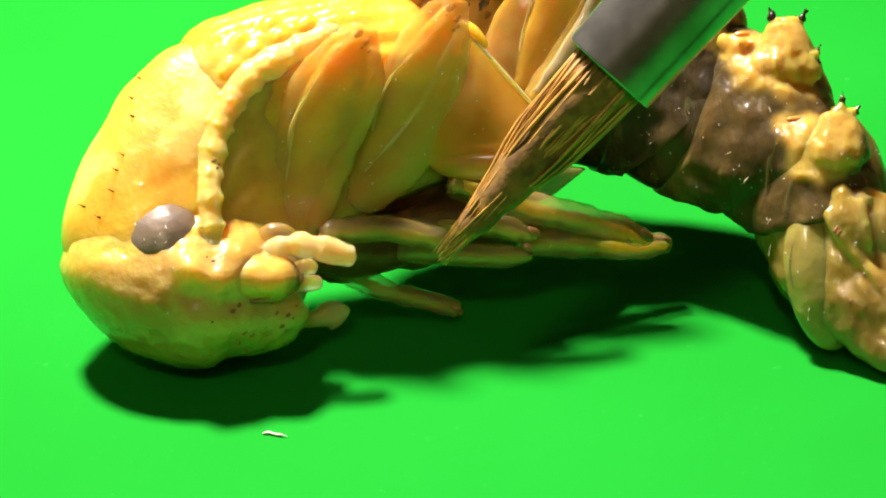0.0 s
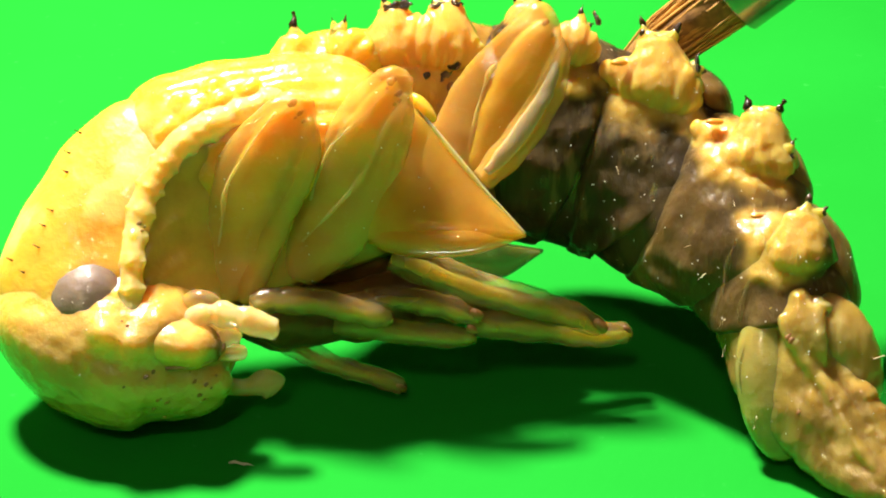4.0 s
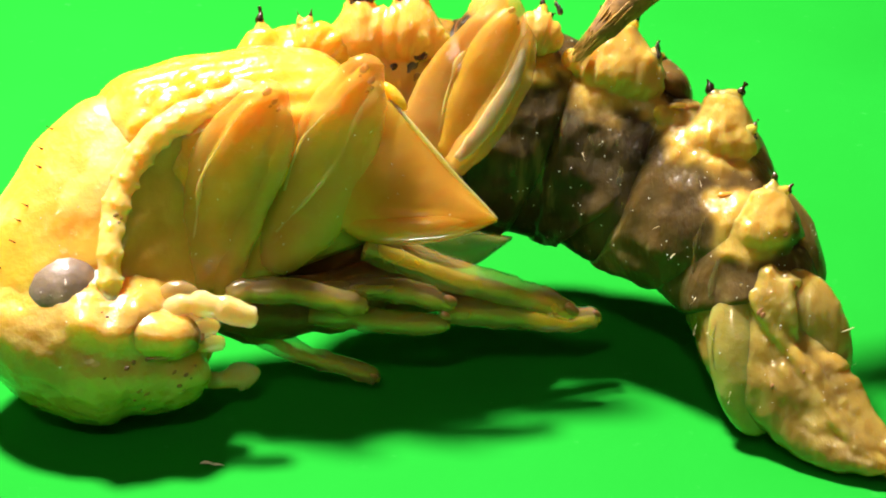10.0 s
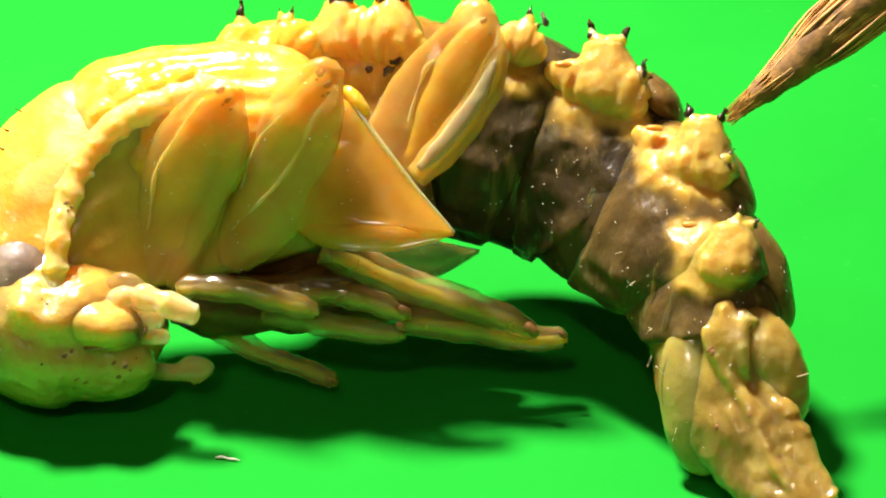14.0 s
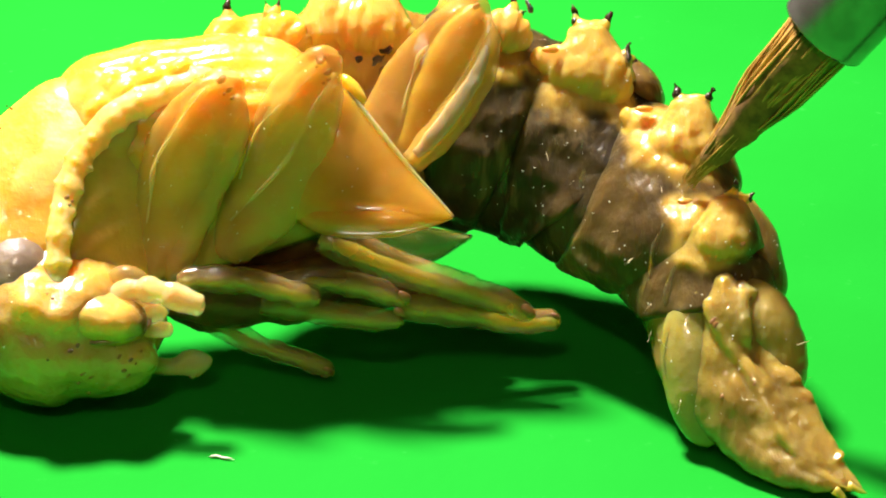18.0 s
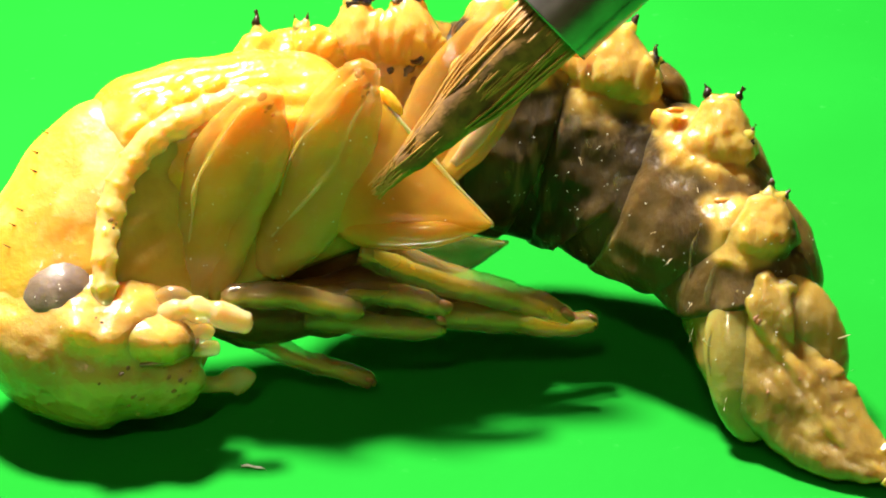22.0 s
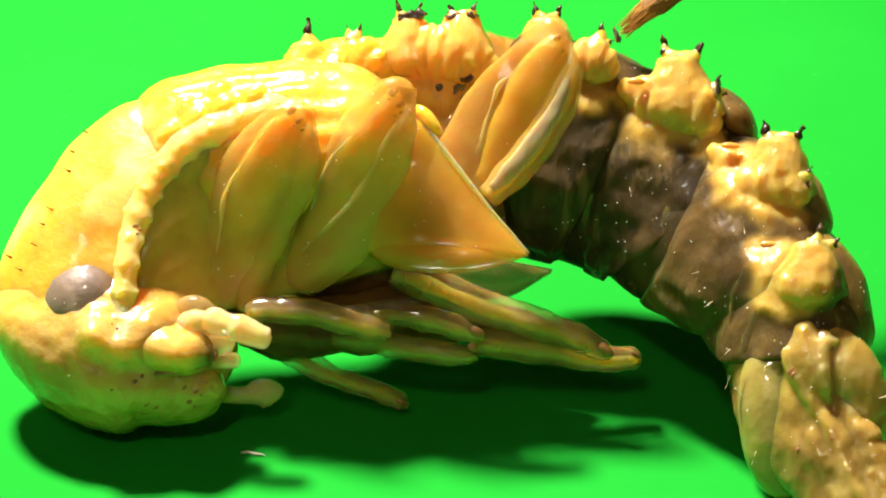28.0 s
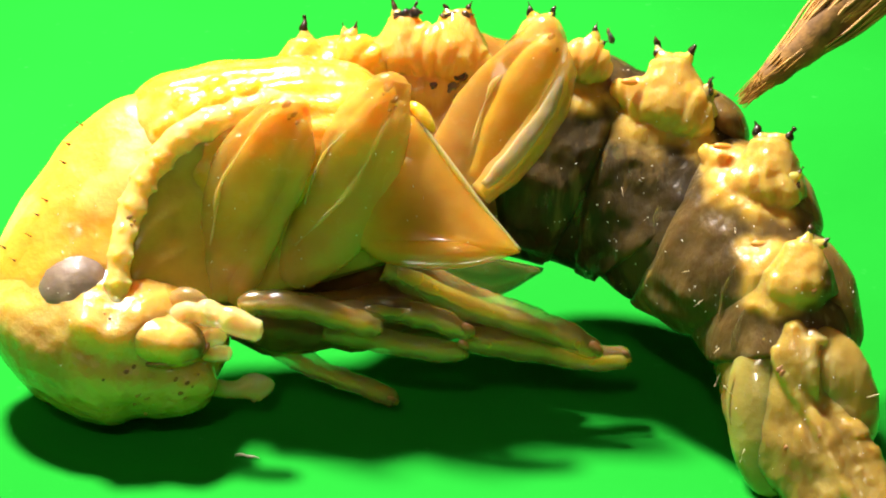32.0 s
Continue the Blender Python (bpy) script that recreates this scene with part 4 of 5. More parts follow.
def build_spines():
    for (u, v, d), r, tips, _ in CROWNS:
        for tu, tv, td in tips:
            a, b = Vector((u + (tu - u) * 0.1, v - 0.1, d)), Vector((tu, tv, td))
            mid = Vector((tu * 0.7 + u * 0.3, v * 0.6 + tv * 0.4, (d + td) / 2))
            horn = part("spine", tube([(*a, r * 1.6, r * 1.1), (*a.lerp(mid, 0.5), r * 1.1, r * 0.8), (*mid, r * 0.52, r * 0.42), (*mid.lerp(b, 0.45), r * 0.16, r * 0.16)], n=16, k=5, bump=0.04, freq=4, seed=tu, tone=lambda o, s, c: 0.5), M_LOBE, pupa, "stubby spine with a black tip")
            out = Vector((0.12 if tu > u else -0.12, -0.04, 0)) * r
            part("thorn", tube([(*(a.lerp(mid, 0.85) + out), r * 0.1, r * 0.12), (*(mid + out), r * 0.38, r * 0.34), (*mid.lerp(b, 0.4), r * 0.3, r * 0.26), (*mid.lerp(b, 0.75), r * 0.17, r * 0.14), (*b, 0.006, 0.006)], n=12, k=5, bump=0.07, freq=6, seed=tu), M_THORN, horn)
    for u, v, r in ((6.85, -1.02, 0.08), (7.03, -2.2, 0.08), (6.23, -2.67, 0.1), (6.28, -2.76, 0.08), (7.09, -4.01, 0.06), (6.42, -4.3, 0.06)):
        SPOTS.append((u, v, r))
    SPOTS.extend([(-1.1, 3.12, 0.26), (-0.85, 3.3, 0.2), (-1.5, 3.02, 0.12), (-1.0, 2.8, 0.14), (-4.42, 4.02, 0.16)])
    for i, (u, v, d) in enumerate(((2.82, 3.3, -1.0), (4.88, 1.96, -0.45), (5.75, -0.1, 0.42))):
        part("spiracle", blob(u, v, d - 0.05, 0.2, 0.08, 0.08, 0, bump=0.02, freq=4, seed=i, n=16), M_AMBERPORE, pupa, "orange breathing pore")
    for u, v, d, ru, rv, turn in ((4.98, 2.62, -2.4, 0.75, 0.4, -48), (6.5, 0.85, -1.3, 1.0, 0.5, -56), (7.3, -1.15, -0.3, 1.4, 0.62, -68)):
        solid(part("back_plate", blob(u, v, d, ru, rv, 0.8, turn, bump=0.05, freq=1.4, seed=u, n=48, k=4, tone=lambda o, s, a: 0.25, push=crumple(0.03, 1.5)), M_HINDRING, pupa, "smooth olive-brown plate of the back"))


def build_plates():
    """Dark horny crests on the back, ragged along the top."""
    for u0, v0, u1, v1, d, w in ((-2.45, 4.55, -1.8, 4.62, -1.05, 0.13), (-1.4, 4.56, -0.66, 4.62, -1.05, 0.1), (2.28, 4.46, 2.42, 4.16, -1.45, 0.06), (4.58, 3.46, 4.62, 3.06, -1.3, 0.06)):
        n = 11
        rows = [(u0 + (u1 - u0) * i / n, v0 + (v1 - v0) * i / n + 0.05 * math.sin(2.6 * i), d, (0.3 + 0.7 * abs(math.sin(2.2 * i))) * w * math.sin(math.pi * (i + 0.3) / (n + 0.6)) ** 0.5, 0.09) for i in range(n + 1)]
        part("dark_crest", tube(rows, n=20, k=5, bump=0.06, freq=6, seed=u0), M_CREST, pupa, "dark ragged horny crest between two spines")


def tail_shapes():
    """Humps, folds and ridges of the tail, as closed shapes to be grown together."""
    shapes = [tube([(u, v, d, r, r * 0.85) for u, v, d, r in rows], n=28, k=8, bump=0.05, freq=2.6, seed=rows[0][0], push=crumple(0.05, 2.2, rows[0][1])) for rows in (
        [(6.5, -1.95, 0.85, 0.3), (6.56, -2.3, 0.98, 0.52), (6.66, -2.9, 1.0, 0.5), (6.82, -3.5, 1.02, 0.4), (7.0, -4.0, 1.05, 0.15)],
        [(6.12, -2.2, 1.16, 0.12), (6.3, -2.7, 1.26, 0.17), (6.5, -3.1, 1.32, 0.14), (6.75, -3.5, 1.34, 0.13), (6.85, -3.75, 1.25, 0.05)],
        [(6.85, -2.0, 1.2, 0.12), (6.86, -2.5, 1.34, 0.16), (6.95, -3.0, 1.36, 0.12), (7.0, -3.3, 1.3, 0.05)],
        [(6.88, -3.42, 1.35, 0.06), (6.98, -3.7, 1.46, 0.17), (7.25, -4.2, 1.58, 0.16), (7.66, -5.0, 1.8, 0.15), (8.2, -5.72, 2.05, 0.14), (8.7, -6.05, 2.25, 0.1), (9.0, -6.16, 2.35, 0.04)],
        [(7.05, -3.6, 1.36, 0.05), (7.32, -3.98, 1.5, 0.12), (7.68, -4.6, 1.66, 0.12), (8.05, -5.2, 1.84, 0.1), (8.35, -5.6, 1.98, 0.04)],
        [(6.7, -3.8, 1.35, 0.08), (6.78, -4.1, 1.46, 0.16), (6.93, -4.6, 1.55, 0.13), (7.1, -5.1, 1.62, 0.06)],
        [(7.25, -3.5, 1.15, 0.12), (7.7, -3.95, 1.25, 0.32), (8.1, -4.6, 1.42, 0.38), (8.45, -5.25, 1.68, 0.32), (8.8, -5.75, 1.95, 0.22), (9.15, -6.05, 2.15, 0.1)],
        [(6.45, -4.2, 0.85, 0.2), (6.6, -4.8, 1.0, 0.46), (7.05, -5.35, 1.25, 0.5), (7.7, -5.8, 1.65, 0.42), (8.4, -6.05, 2.05, 0.24), (8.75, -6.15, 2.25, 0.08)])]
    for u, v, d, r in ((6.12, -2.3, 1.05, 0.26), (6.58, -2.12, 1.12, 0.32), (6.95, -2.08, 1.15, 0.2), (8.05, -4.85, 1.7, 0.2), (8.4, -5.1, 1.82, 0.24), (8.72, -5.56, 2.05, 0.2), (7.75, -5.35, 1.72, 0.22), (8.2, -4.35, 1.55, 0.18), (7.05, -5.45, 1.55, 0.22), (7.9, -3.9, 1.45, 0.2)):
        shapes.append(blob(u, v, d - 0.12, r * 1.5, r * 0.95, r * 0.9, -60, bump=0.08, freq=2.8, seed=u, n=40, k=4, push=crumple(0.2, 2.2, v)))
    shapes.append(tube([(7.0, -4.4, 0.55, 1.15, 0.95), (7.5, -5.0, 1.1, 0.86, 0.72), (8.0, -5.45, 1.45, 0.66, 0.55), (8.5, -5.8, 1.78, 0.46, 0.4), (8.9, -6.02, 2.0, 0.28, 0.26), (9.15, -6.12, 2.2, 0.14, 0.14), (9.3, -6.18, 2.3, 0.04, 0.04)], n=48, k=7, bump=0.1, freq=2.0,
                       push=crumple(0.1, 1.8)))
    return shapes


def build_tail():
    solid(part("tail_plate", blob(6.06, -3.75, 0.66, 1.72, 0.86, 0.5, -84, bump=0.04, freq=1.2, n=72, k=4, push=crumple(0.05, 1.5)), M_PLATE, pupa, "smooth olive-yellow plate under the tail"))
    part("plate_rim", tube([(5.62, -2.5, 0.95, 0.02, 0.02), (5.36, -2.95, 0.88, 0.035, 0.03), (5.24, -3.45, 0.84, 0.035, 0.03), (5.3, -3.95, 0.84, 0.02, 0.02)], n=8, k=5), M_TAIL, pupa)
    solid(part("tail_side", blob(7.55, -3.02, 0.8, 1.36, 0.7, 0.5, -66, bump=0.06, freq=1.3, n=72, k=4, push=crumple(0.07, 1.4, 5)), M_TAIL, pupa, "brownish amber plate beside the tail"))
    for u, v, d, du, dv, dd in ((9.0, -6.12, 2.25, 0.4, -0.14, 0.12), (8.72, -6.2, 2.25, 0.34, -0.32, 0.12)):
        part("cercus", thorn(u, v, d, du, dv, dd, 0.13), M_LOBE, pupa, "pointed brown end spike")


build_thorax()
build_pleura()
build_head()
build_antenna()
build_legs()
build_wings()
build_tarsi()
build_abdomen()
build_spines()
build_plates()
build_tail()

bpy.context.view_layer.update()
TREES = [BVHTree.FromPolygons([v.co for v in o.data.vertices], [tuple(p.vertices) for p in o.data.polygons]) for o in SOLID]


def build_marks():
    """Brown spots, pale veins, bristles and dust, each laid on the skin."""
    for u, v, r in SPOTS:
        d = seat(u, v)
        if d is not None:
            part("spot", blob(u, v, d - 0.004, r * 1.0, r * 0.7, 0.016, 40, bump=r * 0.35, freq=9, seed=v, n=10), M_CREST if v > 2.9 and -2 < u < -0.5 else M_KNEE if v > 1.9 and u < 2 else M_SPOT, pupa)
    rng = random.Random(11)
    for u, v in ((-9.07, 1.8), (-9.28, 1.36), (-9.3, 0.95), (-9.58, 0.12), (-9.86, -0.66), (-10.5, -0.95), (-9.75, -0.2), (-10.2, -1.2)):
        d = seat(u, v)
        if d is not None:
            part("seta", thorn(u, v, d - 0.02, -0.13, 0.07, 0.1, 0.028), M_THORN, pupa)
    for u, v, du, dv in ((4.62, -1.35, -0.22, -0.16), (5.0, -2.35, -0.2, -0.2), (5.05, -2.9, -0.12, -0.3), (4.3, -0.75, -0.2, -0.05), (5.3, -3.3, -0.2, 0.18), (8.05, -3.2, 0.25, 0.1), (8.2, -4.0, 0.2, 0.12), (5.6, -4.4, -0.1, -0.3),
                         (2.75, 1.0, 0.05, -0.2), (5.2, 0.3, 0.02, -0.2)):
        d = seat(u, v)
        part("seta", thorn(u, v, 0.4 if d is None else d - 0.03, du, dv, 0.15, 0.011), M_SETA, pupa)
    for path, r, mat in (([(2.64, 2.2), (2.6, 1.75), (2.62, 1.3)], 0.08, M_STREAK), ([(2.82, 1.98), (2.8, 1.7), (2.92, 1.4), (3.02, 1.12)], 0.08, M_STREAK), ([(2.72, 2.1), (2.7, 1.6), (2.75, 1.2)], 0.07, M_STREAK), ([(2.45, 2.1), (2.4, 1.7), (2.3, 1.3)], 0.07, M_STREAK),
                         ([(3.5, 1.75), (3.56, 1.3), (3.5, 0.9)], 0.05, M_STREAK), ([(1.84, 1.2), (1.82, 0.6), (1.84, -0.2)], 0.13, M_BAND), ([(3.64, 0.76), (3.6, 0.3), (3.62, -0.3)], 0.13, M_BAND), ([(1.2, 1.3), (1.16, 0.7), (1.2, 0.0)], 0.1, M_BAND), ([(5.25, -0.6), (5.1, -1.2), (4.95, -1.9)], 0.1, M_BAND), ([(5.6, -1.3), (5.4, -1.9), (5.3, -2.4)], 0.1, M_BAND)):
        line = [(u, v, d - 0.045, r * (0.4 if i in (0, len(path) - 1) else 1), 0.035) for i, (u, v) in enumerate(path) for d in [seat(u, v)] if d is not None]
        if len(line) > 2:
            part("streak", tube(line, n=10, k=8, bump=0.08, freq=2.2, seed=path[0][0]), mat, pupa, "pale muscle streak under the skin")
    bm = bmesh.new()
    count = 0
    while count < 240:
        u, v = rng.uniform(-9.5, 8.0), rng.uniform(-5.0, 4.2)
        d = seat(u, v)
        if d is None or (u < 1.5 and rng.random() < 0.6):
            continue
        r = rng.uniform(0.005, 0.016)
        blob(u, v, d + 0.005, r * rng.uniform(1, 1.8), r, r, rng.uniform(0, 180), n=5, bm=bm)
        count += 1
    tagged(part("dust", bm, M_DUST, pupa, "white specks of dust"), kind="stuff")


build_marks()

# ---- the crumb of lint on the card ----
lint = part("lint", tube([(-0.28, 0.03, 0.03, 0.01, 0.01), (-0.15, 0.05, 0.05, 0.03, 0.03), (0.0, 0.0, 0.04, 0.028, 0.03), (0.15, -0.02, 0.05, 0.03, 0.03), (0.27, -0.06, 0.035, 0.01, 0.01)], n=8, k=4, bump=0.02, freq=7,
                         place=lambda x, y, z: Vector((x, y, z)) * MM), M_DUST, None)
lint.location = (-0.005385, -0.003222, 0)
tagged(lint, "tiny pale crumb of lint on the green card", "lint")

# ---- the paintbrush: its tip is its origin, its handle runs along +z ----
brush = new("paintbrush")
tagged(brush, "small paintbrush with frayed brown bristles and a metal ferrule", "paintbrush")


def own(x, y, z):
    return Vector((x, y, z)) * MM


def build_brush():
    rng = random.Random(5)
    length = 4.9
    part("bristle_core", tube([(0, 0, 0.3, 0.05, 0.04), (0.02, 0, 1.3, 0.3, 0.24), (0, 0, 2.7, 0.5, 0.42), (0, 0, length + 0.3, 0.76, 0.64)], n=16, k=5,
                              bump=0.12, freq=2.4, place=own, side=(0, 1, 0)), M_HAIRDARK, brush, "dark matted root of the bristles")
    bm = bmesh.new()
    for i in range(420):
        a, rr = rng.uniform(0, 2 * math.pi), math.sqrt(rng.random())
        x1, y1 = 0.80 * rr * math.cos(a), 0.68 * rr * math.sin(a)
        end = rng.uniform(0.0, 1.5) if rng.random() < 0.75 else rng.uniform(1.5, 2.6)
        w = 0.10 + 0.14 * end
        x0, y0 = x1 * w + rng.gauss(0, 0.05), y1 * w + rng.gauss(0, 0.05)
        bow = rng.gauss(0, 0.10)
        r = rng.uniform(0.016, 0.03)
        zm = (end + length) / 2
        tube([(x1, y1, length + 0.2, r * 1.3, r * 1.3), (x1 * 0.6 + x0 * 0.4 + bow, y1 * 0.6 + y0 * 0.4, zm + 0.4, r * 1.2, r * 1.2),
              (x0 * 0.75 + x1 * 0.25 + bow, y0 * 0.75 + y1 * 0.25, zm - 0.5, r, r), (x0, y0, end, r * 0.4, r * 0.4)], n=5, k=2, bm=bm, place=own, side=(0.3, 1, 0.1))
    tagged(part("bristles", bm, M_HAIR, brush, "frayed golden brown bristles"), kind="stuff")
    part("ferrule", tube([(0, 0, length - 0.02, 0.93, 0.80), (0, 0, length, 0.99, 0.86), (0, 0, length + 0.25, 1.0, 0.88), (0, 0, length + 3, 1.06, 0.97), (0, 0, length + 7, 1.15, 1.1),
                          (0, 0, length + 11, 1.22, 1.2)], n=40, k=4, place=own, side=(0, 1, 0)), M_FERRULE, brush, "dull silver metal ferrule")
    for z in (8.6, 9.5):
        part("crimp", tube([(0, 0, length + z - 0.2, 1.17, 1.14), (0, 0, length + z - 0.1, 1.26, 1.23), (0, 0, length + z + 0.1, 1.26, 1.23), (0, 0, length + z + 0.2, 1.2, 1.16)],
                           n=32, k=2, place=own, side=(0, 1, 0)), M_FERRULE, brush)
    part("handle", tube([(0, 0, length + 10.9, 1.2, 1.2), (0, 0, length + 14, 1.6, 1.6), (0, 0, length + 30, 2.3, 2.3), (0, 0, length + 60, 2.0, 2.0), (0, 0, length + 120, 1.1, 1.1),
                         (0, 0, length + 135, 0.7, 0.7)], n=24, k=5, place=own, side=(0, 1, 0)), M_HANDLE, brush, "dark lacquered handle")


build_brush()


def motions():
    walk(pupa, [
        (0, pose(0.000250, 0.002663, 0, 0, 0, 12.13)),
        (0.5, pose(0.000250, 0.002689, 0, 0, 0, 13.82)),
        (1, pose(0.000246, 0.002737, 0, 0, 0, 5.10)),
        (1.5, pose(0.000267, 0.002763, 0, 0, 0, 4.79)),
        (2, pose(0.000304, 0.002619, 0, 0, 0, 4.63)),
        (2.5, pose(0.000693, 0.000912, 0, 0, 0, 4.84)),
        (3, pose(0.000477, 0.000637, 0, 0, 0, 5.91)),
        (3.5, pose(0.000241, 0.000372, 0, 0, 0, 6.17)),
        (4, pose(-0.000001, -0.000081, 0, 0, 0, 2.08)),
        (4.5, pose(0.000047, -0.000074, 0, 0, 0, 0.00)),
        (6.5, pose(0.000025, -0.000157, 0, 0, 0, -0.05)),
        (7, pose(0.000006, -0.000170, 0, 0, 0, -0.01)),
        (7.5, pose(0.000019, -0.000122, 0, 0, 0, 0.41)),
        (8, pose(0.000003, -0.000112, 0, 0, 0, 0.55)),
        (8.5, pose(-0.000016, -0.000099, 0, 0, 0, 1.62)),
        (9, pose(-0.000000, -0.000004, 0, 0, 0, 1.56)),
        (9.5, pose(-0.000034, 0.000406, 0, 0, 0, 2.37)),
        (10, pose(-0.000080, 0.000684, 0, 0, 0, 5.95)),
        (10.5, pose(-0.000092, 0.000743, 0, 0, 0, 5.97)),
        (11, pose(-0.000106, 0.000770, 0, 0, 0, 6.04)),
        (11.5, pose(-0.000139, 0.000887, 0, 0, 0, 5.93)),
        (12, pose(-0.000163, 0.001124, 0, 0, 0, 8.56)),
        (12.5, pose(-0.000454, 0.000823, 0, 0, 0, 19.28)),
        (13, pose(-0.000748, 0.000326, 0, 0, 0, 13.09)),
        (13.5, pose(-0.001063, -0.000181, 0, 0, 0, -1.95)),
        (14, pose(-0.001252, -0.000296, 0, 0, 0, -3.75)),
        (14.5, pose(-0.001435, -0.000139, 0, 0, 0, -6.57)),
        (16.5, pose(-0.001405, -0.000341, 0, 0, 0, -6.98)),
        (17, pose(-0.001397, -0.000414, 0, 0, 0, -7.04)),
        (17.5, pose(-0.001370, 0.000014, 0, 0, 0, -6.80)),
        (18, pose(-0.001342, 0.000529, 0, 0, 0, 2.55)),
        (18.5, pose(-0.001359, 0.000520, 0, 0, 0, 2.20)),
        (19, pose(-0.001379, 0.000665, 0, 0, 0, 2.43)),
        (19.5, pose(-0.001259, 0.000759, 0, 0, 0, 2.11)),
        (20, pose(-0.001129, 0.000871, 0, 0, 0, 6.29)),
        (20.5, pose(-0.001055, 0.000776, 0, 0, 0, 6.65)),
        (21, pose(-0.000995, 0.000673, 0, 0, 0, 5.76)),
        (21.5, pose(-0.001031, 0.000571, 0, 0, 0, 5.92)),
        (22, pose(-0.001069, 0.000526, 0, 0, 0, 5.82)),
        (22.5, pose(-0.000954, 0.000845, 0, 0, 0, 10.08)),
        (23, pose(-0.000845, 0.000928, 0, 0, 0, 9.84)),
        (23.5, pose(-0.000929, 0.000479, 0, 0, 0, 9.48)),
        (24, pose(-0.000707, -0.000248, 0, 0, 0, 5.21)),
        (24.5, pose(-0.000543, -0.000768, 0, 0, 0, 1.62)),
        (25, pose(-0.000393, -0.001160, 0, 0, 0, 1.43)),
        (25.5, pose(-0.000366, -0.001146, 0, 0, 0, 1.35)),
        (27.5, pose(-0.000117, -0.000856, 0, 0, 0, -0.77)),
        (28, pose(-0.000152, -0.001394, 0, 0, 0, -3.66)),
        (28.5, pose(-0.000288, -0.000737, 0, 0, 0, -2.97)),
        (29, pose(-0.000244, -0.001014, 0, 0, 0, -3.58)),
        (29.5, pose(-0.000248, -0.001062, 0, 0, 0, -3.58)),
        (30, pose(-0.000251, -0.001068, 0, 0, 0, -3.61)),
        (30.5, pose(-0.000250, -0.001070, 0, 0, 0, -3.70)),
        (31, pose(-0.000252, -0.001088, 0, 0, 0, -3.69)),
        (31.5, pose(-0.000260, -0.001069, 0, 0, 0, -3.61)),
        (32, pose(-0.000273, -0.001025, 0, 0, 0, -3.49)),
    ])
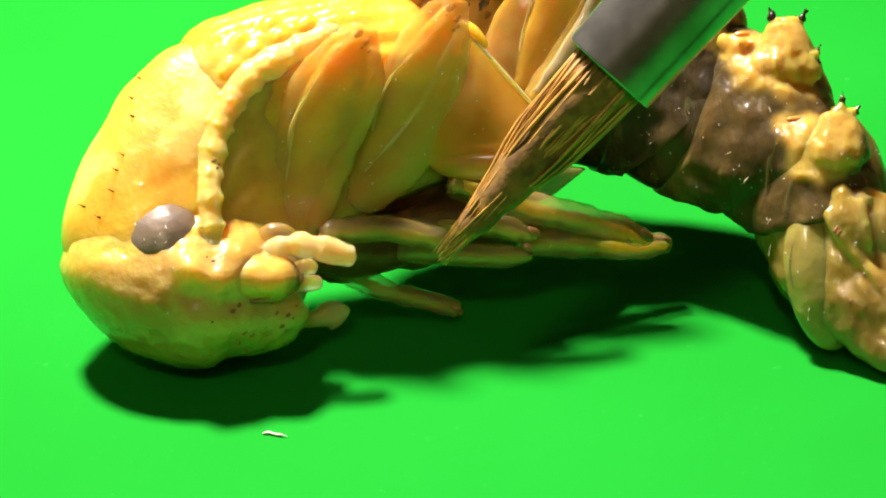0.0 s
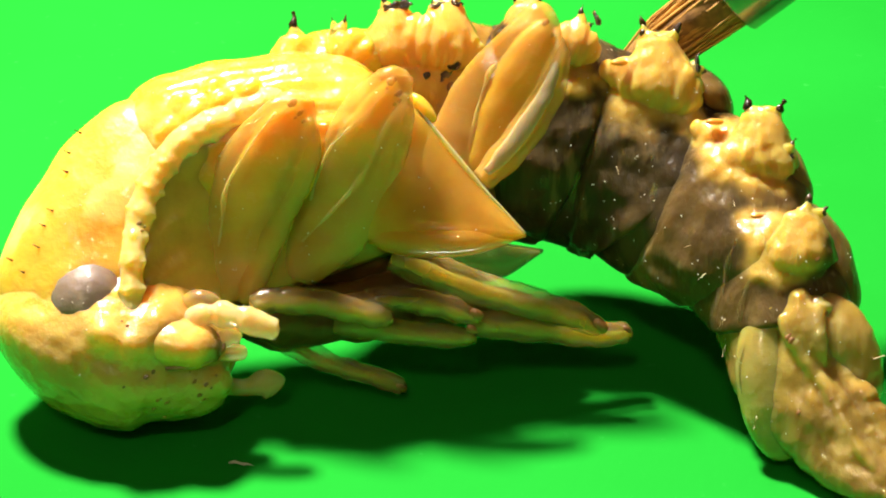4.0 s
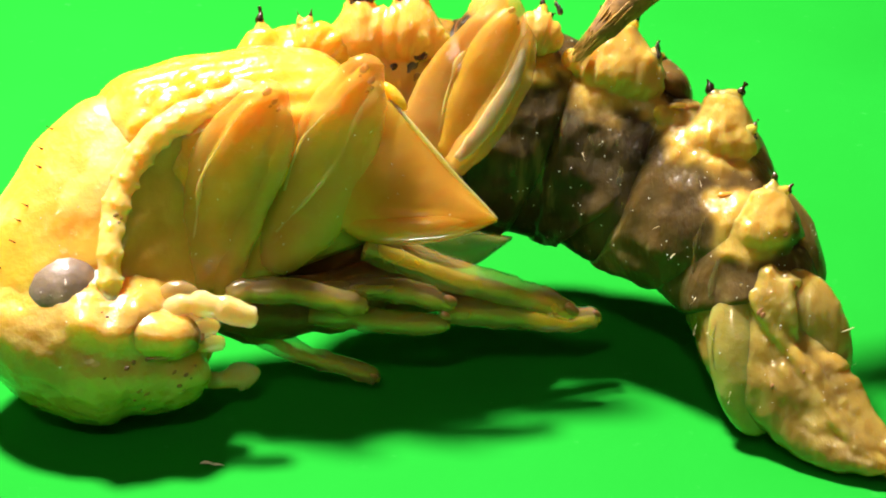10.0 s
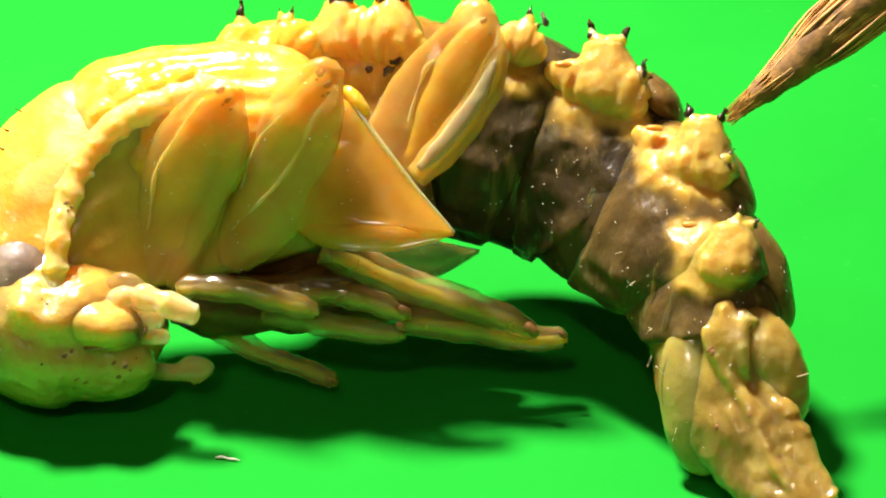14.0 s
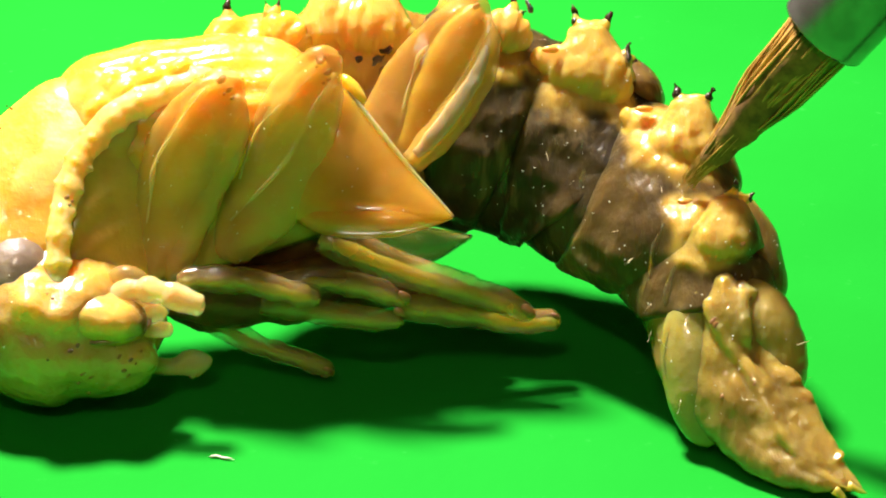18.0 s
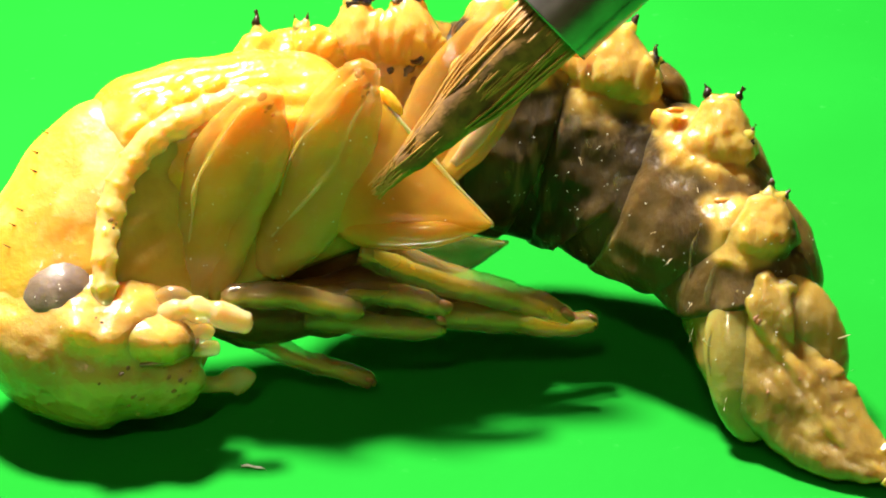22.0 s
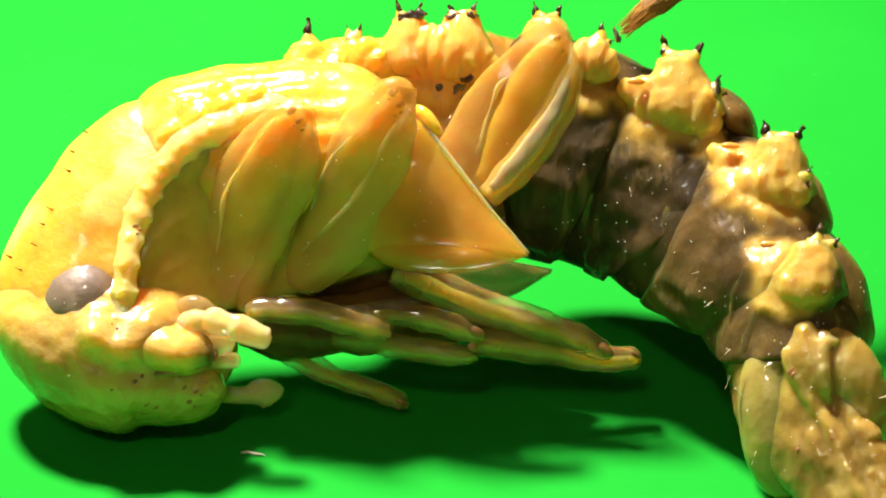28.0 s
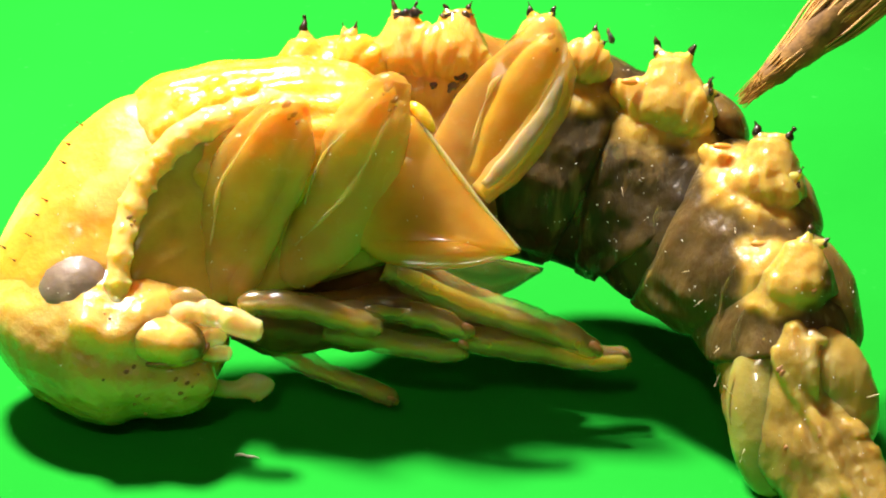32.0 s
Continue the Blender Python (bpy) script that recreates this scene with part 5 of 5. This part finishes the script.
    walk(brush, [
        (0, pose(-0.001962, -0.006331, 0.006080, -27.76, 34.54, -20.41)),
        (0.1, pose(-0.002035, -0.006306, 0.006194, -27.84, 34.51, -20.47)),
        (0.2, pose(-0.002169, -0.006207, 0.006450, -27.54, 33.67, -19.85)),
        (0.3, pose(-0.002610, -0.006084, 0.006334, -27.25, 32.82, -19.23)),
        (0.4, pose(-0.005046, -0.005034, 0.005679, -27.70, 33.62, -19.96)),
        (0.5, pose(-0.004613, -0.004089, 0.005376, -27.41, 32.77, -19.34)),
        (0.6, pose(-0.004868, -0.003111, 0.005370, -27.92, 33.55, -20.23)),
        (0.7, pose(-0.004751, -0.002665, 0.005418, -28.84, 35.13, -21.84)),
        (0.8, pose(-0.004537, -0.002802, 0.005439, -29.40, 35.89, -22.77)),
        (0.9, pose(-0.004118, -0.004351, 0.006004, -29.54, 35.83, -22.99)),
        (1, pose(-0.002887, -0.007404, 0.010053, -29.68, 35.78, -23.20)),
        (1.1, pose(-0.000444, -0.006673, 0.013303, -29.61, 35.87, -23.07)),
        (1.4, pose(0.006670, 0.005396, 0.013995, -29.85, 36.95, -23.41)),
        (3.2, pose(0.006966, 0.008301, 0.012218, -14.74, 40.71, -26.80)),
        (3.6, pose(0.002043, 0.004781, 0.005821, -16.23, 42.18, -29.05)),
        (3.8, pose(0.001858, 0.004484, 0.005056, -17.05, 43.04, -30.44)),
        (4, pose(0.001773, 0.004548, 0.004941, -17.27, 43.15, -30.95)),
        (4.2, pose(0.001799, 0.004503, 0.004902, -16.75, 43.14, -30.53)),
        (4.3, pose(0.002278, 0.004625, 0.005568, -15.32, 41.61, -28.58)),
        (4.4, pose(0.003001, 0.004365, 0.006798, -13.47, 39.25, -25.93)),
        (4.5, pose(0.002962, 0.003803, 0.007054, -14.26, 40.80, -27.35)),
        (4.7, pose(0.004899, 0.004443, 0.008288, -45.91, 39.28, -25.66)),
        (5.3, pose(0.005350, 0.004150, 0.009575, -45.69, 39.44, -25.43)),
        (6.5, pose(0.005591, 0.003773, 0.009559, -45.23, 39.76, -24.95)),
        (6.8, pose(0.003619, 0.002852, 0.008178, -45.17, 39.80, -24.81)),
        (7, pose(0.004224, 0.003384, 0.009149, -45.13, 39.82, -24.71)),
        (7.3, pose(0.002177, 0.002494, 0.007668, -47.91, 43.66, -28.81)),
        (8, pose(0.001736, 0.002321, 0.007397, -46.55, 40.95, -27.30)),
        (8.5, pose(0.000941, 0.001826, 0.007888, -14.46, 41.15, -28.02)),
        (9, pose(-0.001408, 0.000571, 0.007478, -17.02, 45.90, -31.93)),
        (9.5, pose(-0.001819, 0.000239, 0.006866, -13.98, 44.47, -28.39)),
        (10, pose(0.002177, 0.002416, 0.007375, -41.90, 35.12, -20.43)),
        (10.5, pose(0.004330, 0.002500, 0.007665, -45.04, 41.70, -25.88)),
        (11, pose(0.005717, 0.001884, 0.006962, -43.67, 39.17, -23.64)),
        (11.5, pose(0.007594, 0.000049, 0.003966, -37.93, 24.74, -12.99)),
        (12, pose(0.004806, 0.000504, 0.006852, -46.22, 43.32, -27.58)),
        (12.5, pose(0.003759, 0.002356, 0.007856, -46.67, 41.57, -26.76)),
        (13, pose(0.003180, 0.002186, 0.007592, -54.20, 48.69, -36.58)),
        (13.7, pose(0.004779, 0.001192, 0.006861, -46.04, 39.40, -25.66)),
        (14, pose(0.005237, 0.000925, 0.006485, -47.91, 41.09, -27.99)),
        (14.5, pose(0.005007, 0.001135, 0.006626, -43.81, 37.16, -22.68)),
        (15.5, pose(0.005138, 0.000783, 0.005527, -43.12, 35.72, -21.49)),
        (16.5, pose(0.004759, -0.000229, 0.004841, -3.70, 31.60, -22.00)),
        (17, pose(0.004712, 0.000456, 0.004219, 10.27, 34.67, -22.00)),
        (17.6, pose(0.004652, 0.000614, 0.004446, 6.43, 31.11, -22.00)),
        (18, pose(0.004389, 0.000470, 0.005296, -1.12, 32.42, -22.00)),
        (18.2, pose(0.004416, 0.001878, 0.005897, 13.71, 35.27, -22.00)),
        (18.8, pose(0.004343, 0.001917, 0.006737, 9.99, 34.12, -22.00)),
        (19, pose(0.004688, 0.001769, 0.006310, 12.50, 33.64, -22.00)),
        (19.4, pose(0.004202, 0.000996, 0.004966, 9.89, 33.04, -22.00)),
        (20, pose(0.003554, 0.000911, 0.005750, 4.74, 35.91, -22.00)),
        (20.6, pose(0.002288, 0.002075, 0.008532, -43.89, 40.13, -23.77)),
        (21, pose(0.002153, 0.001516, 0.008151, -43.90, 39.62, -23.67)),
        (21.2, pose(0.000538, 0.001162, 0.007609, -44.58, 40.25, -24.51)),
        (21.8, pose(-0.001603, -0.002864, 0.008327, -30.83, 41.47, -26.42)),
        (22, pose(-0.002861, -0.004489, 0.007326, -29.04, 38.18, -23.44)),
        (22.4, pose(-0.002409, -0.004107, 0.007989, -30.57, 41.34, -26.11)),
        (23, pose(-0.000304, -0.001908, 0.008600, -34.13, 44.21, -30.65)),
        (23.3, pose(0.002133, 0.000632, 0.010043, -30.84, 39.48, -25.63)),
        (23.6, pose(0.002486, 0.003060, 0.009667, -46.19, 39.41, -25.57)),
        (24, pose(0.000959, 0.003079, 0.008788, -44.77, 37.78, -23.59)),
        (24.5, pose(-0.000583, 0.000868, 0.008474, -46.85, 40.91, -26.47)),
        (25, pose(-0.001836, -0.001430, 0.007073, -51.88, 47.02, -33.92)),
        (25.5, pose(-0.001198, -0.000667, 0.007988, -49.22, 44.01, -30.18)),
        (26.5, pose(0.000902, 0.001238, 0.008860, -47.04, 40.92, -26.94)),
        (27.4, pose(0.002919, 0.003277, 0.009146, -46.14, 39.34, -25.52)),
        (27.8, pose(0.002781, 0.003000, 0.008768, -46.96, 39.51, -26.33)),
        (28, pose(0.002477, 0.002550, 0.007647, -47.49, 39.62, -26.86)),
        (28.4, pose(0.002884, 0.002695, 0.007664, -45.10, 39.26, -24.49)),
        (28.7, pose(0.002842, 0.002506, 0.007284, -49.56, 45.45, -31.15)),
        (29, pose(0.004800, 0.001879, 0.006851, -48.46, 43.18, -29.23)),
        (29.3, pose(0.005537, 0.001636, 0.006637, -46.80, 40.85, -26.73)),
        (29.6, pose(0.004007, 0.002395, 0.007504, -45.77, 39.29, -25.14)),
        (30, pose(0.003683, 0.002355, 0.007296, -48.95, 44.05, -30.07)),
        (30.2, pose(0.004594, 0.001832, 0.006722, -46.60, 40.96, -26.61)),
        (30.5, pose(0.005198, 0.001255, 0.006051, -45.52, 39.40, -24.97)),
        (30.8, pose(0.005552, 0.001000, 0.005772, -45.58, 39.39, -25.02)),
        (31, pose(0.005768, 0.001467, 0.006437, -45.63, 39.38, -25.05)),
        (31.1, pose(0.005215, 0.001618, 0.006738, -45.63, 39.38, -25.04)),
        (31.4, pose(0.005058, 0.001936, 0.007140, -45.62, 39.37, -25.03)),
        (31.7, pose(0.005010, 0.001685, 0.006776, -44.66, 37.82, -23.60)),
        (32, pose(0.005115, 0.001560, 0.006700, -45.60, 39.52, -25.28)),
    ])


motions()
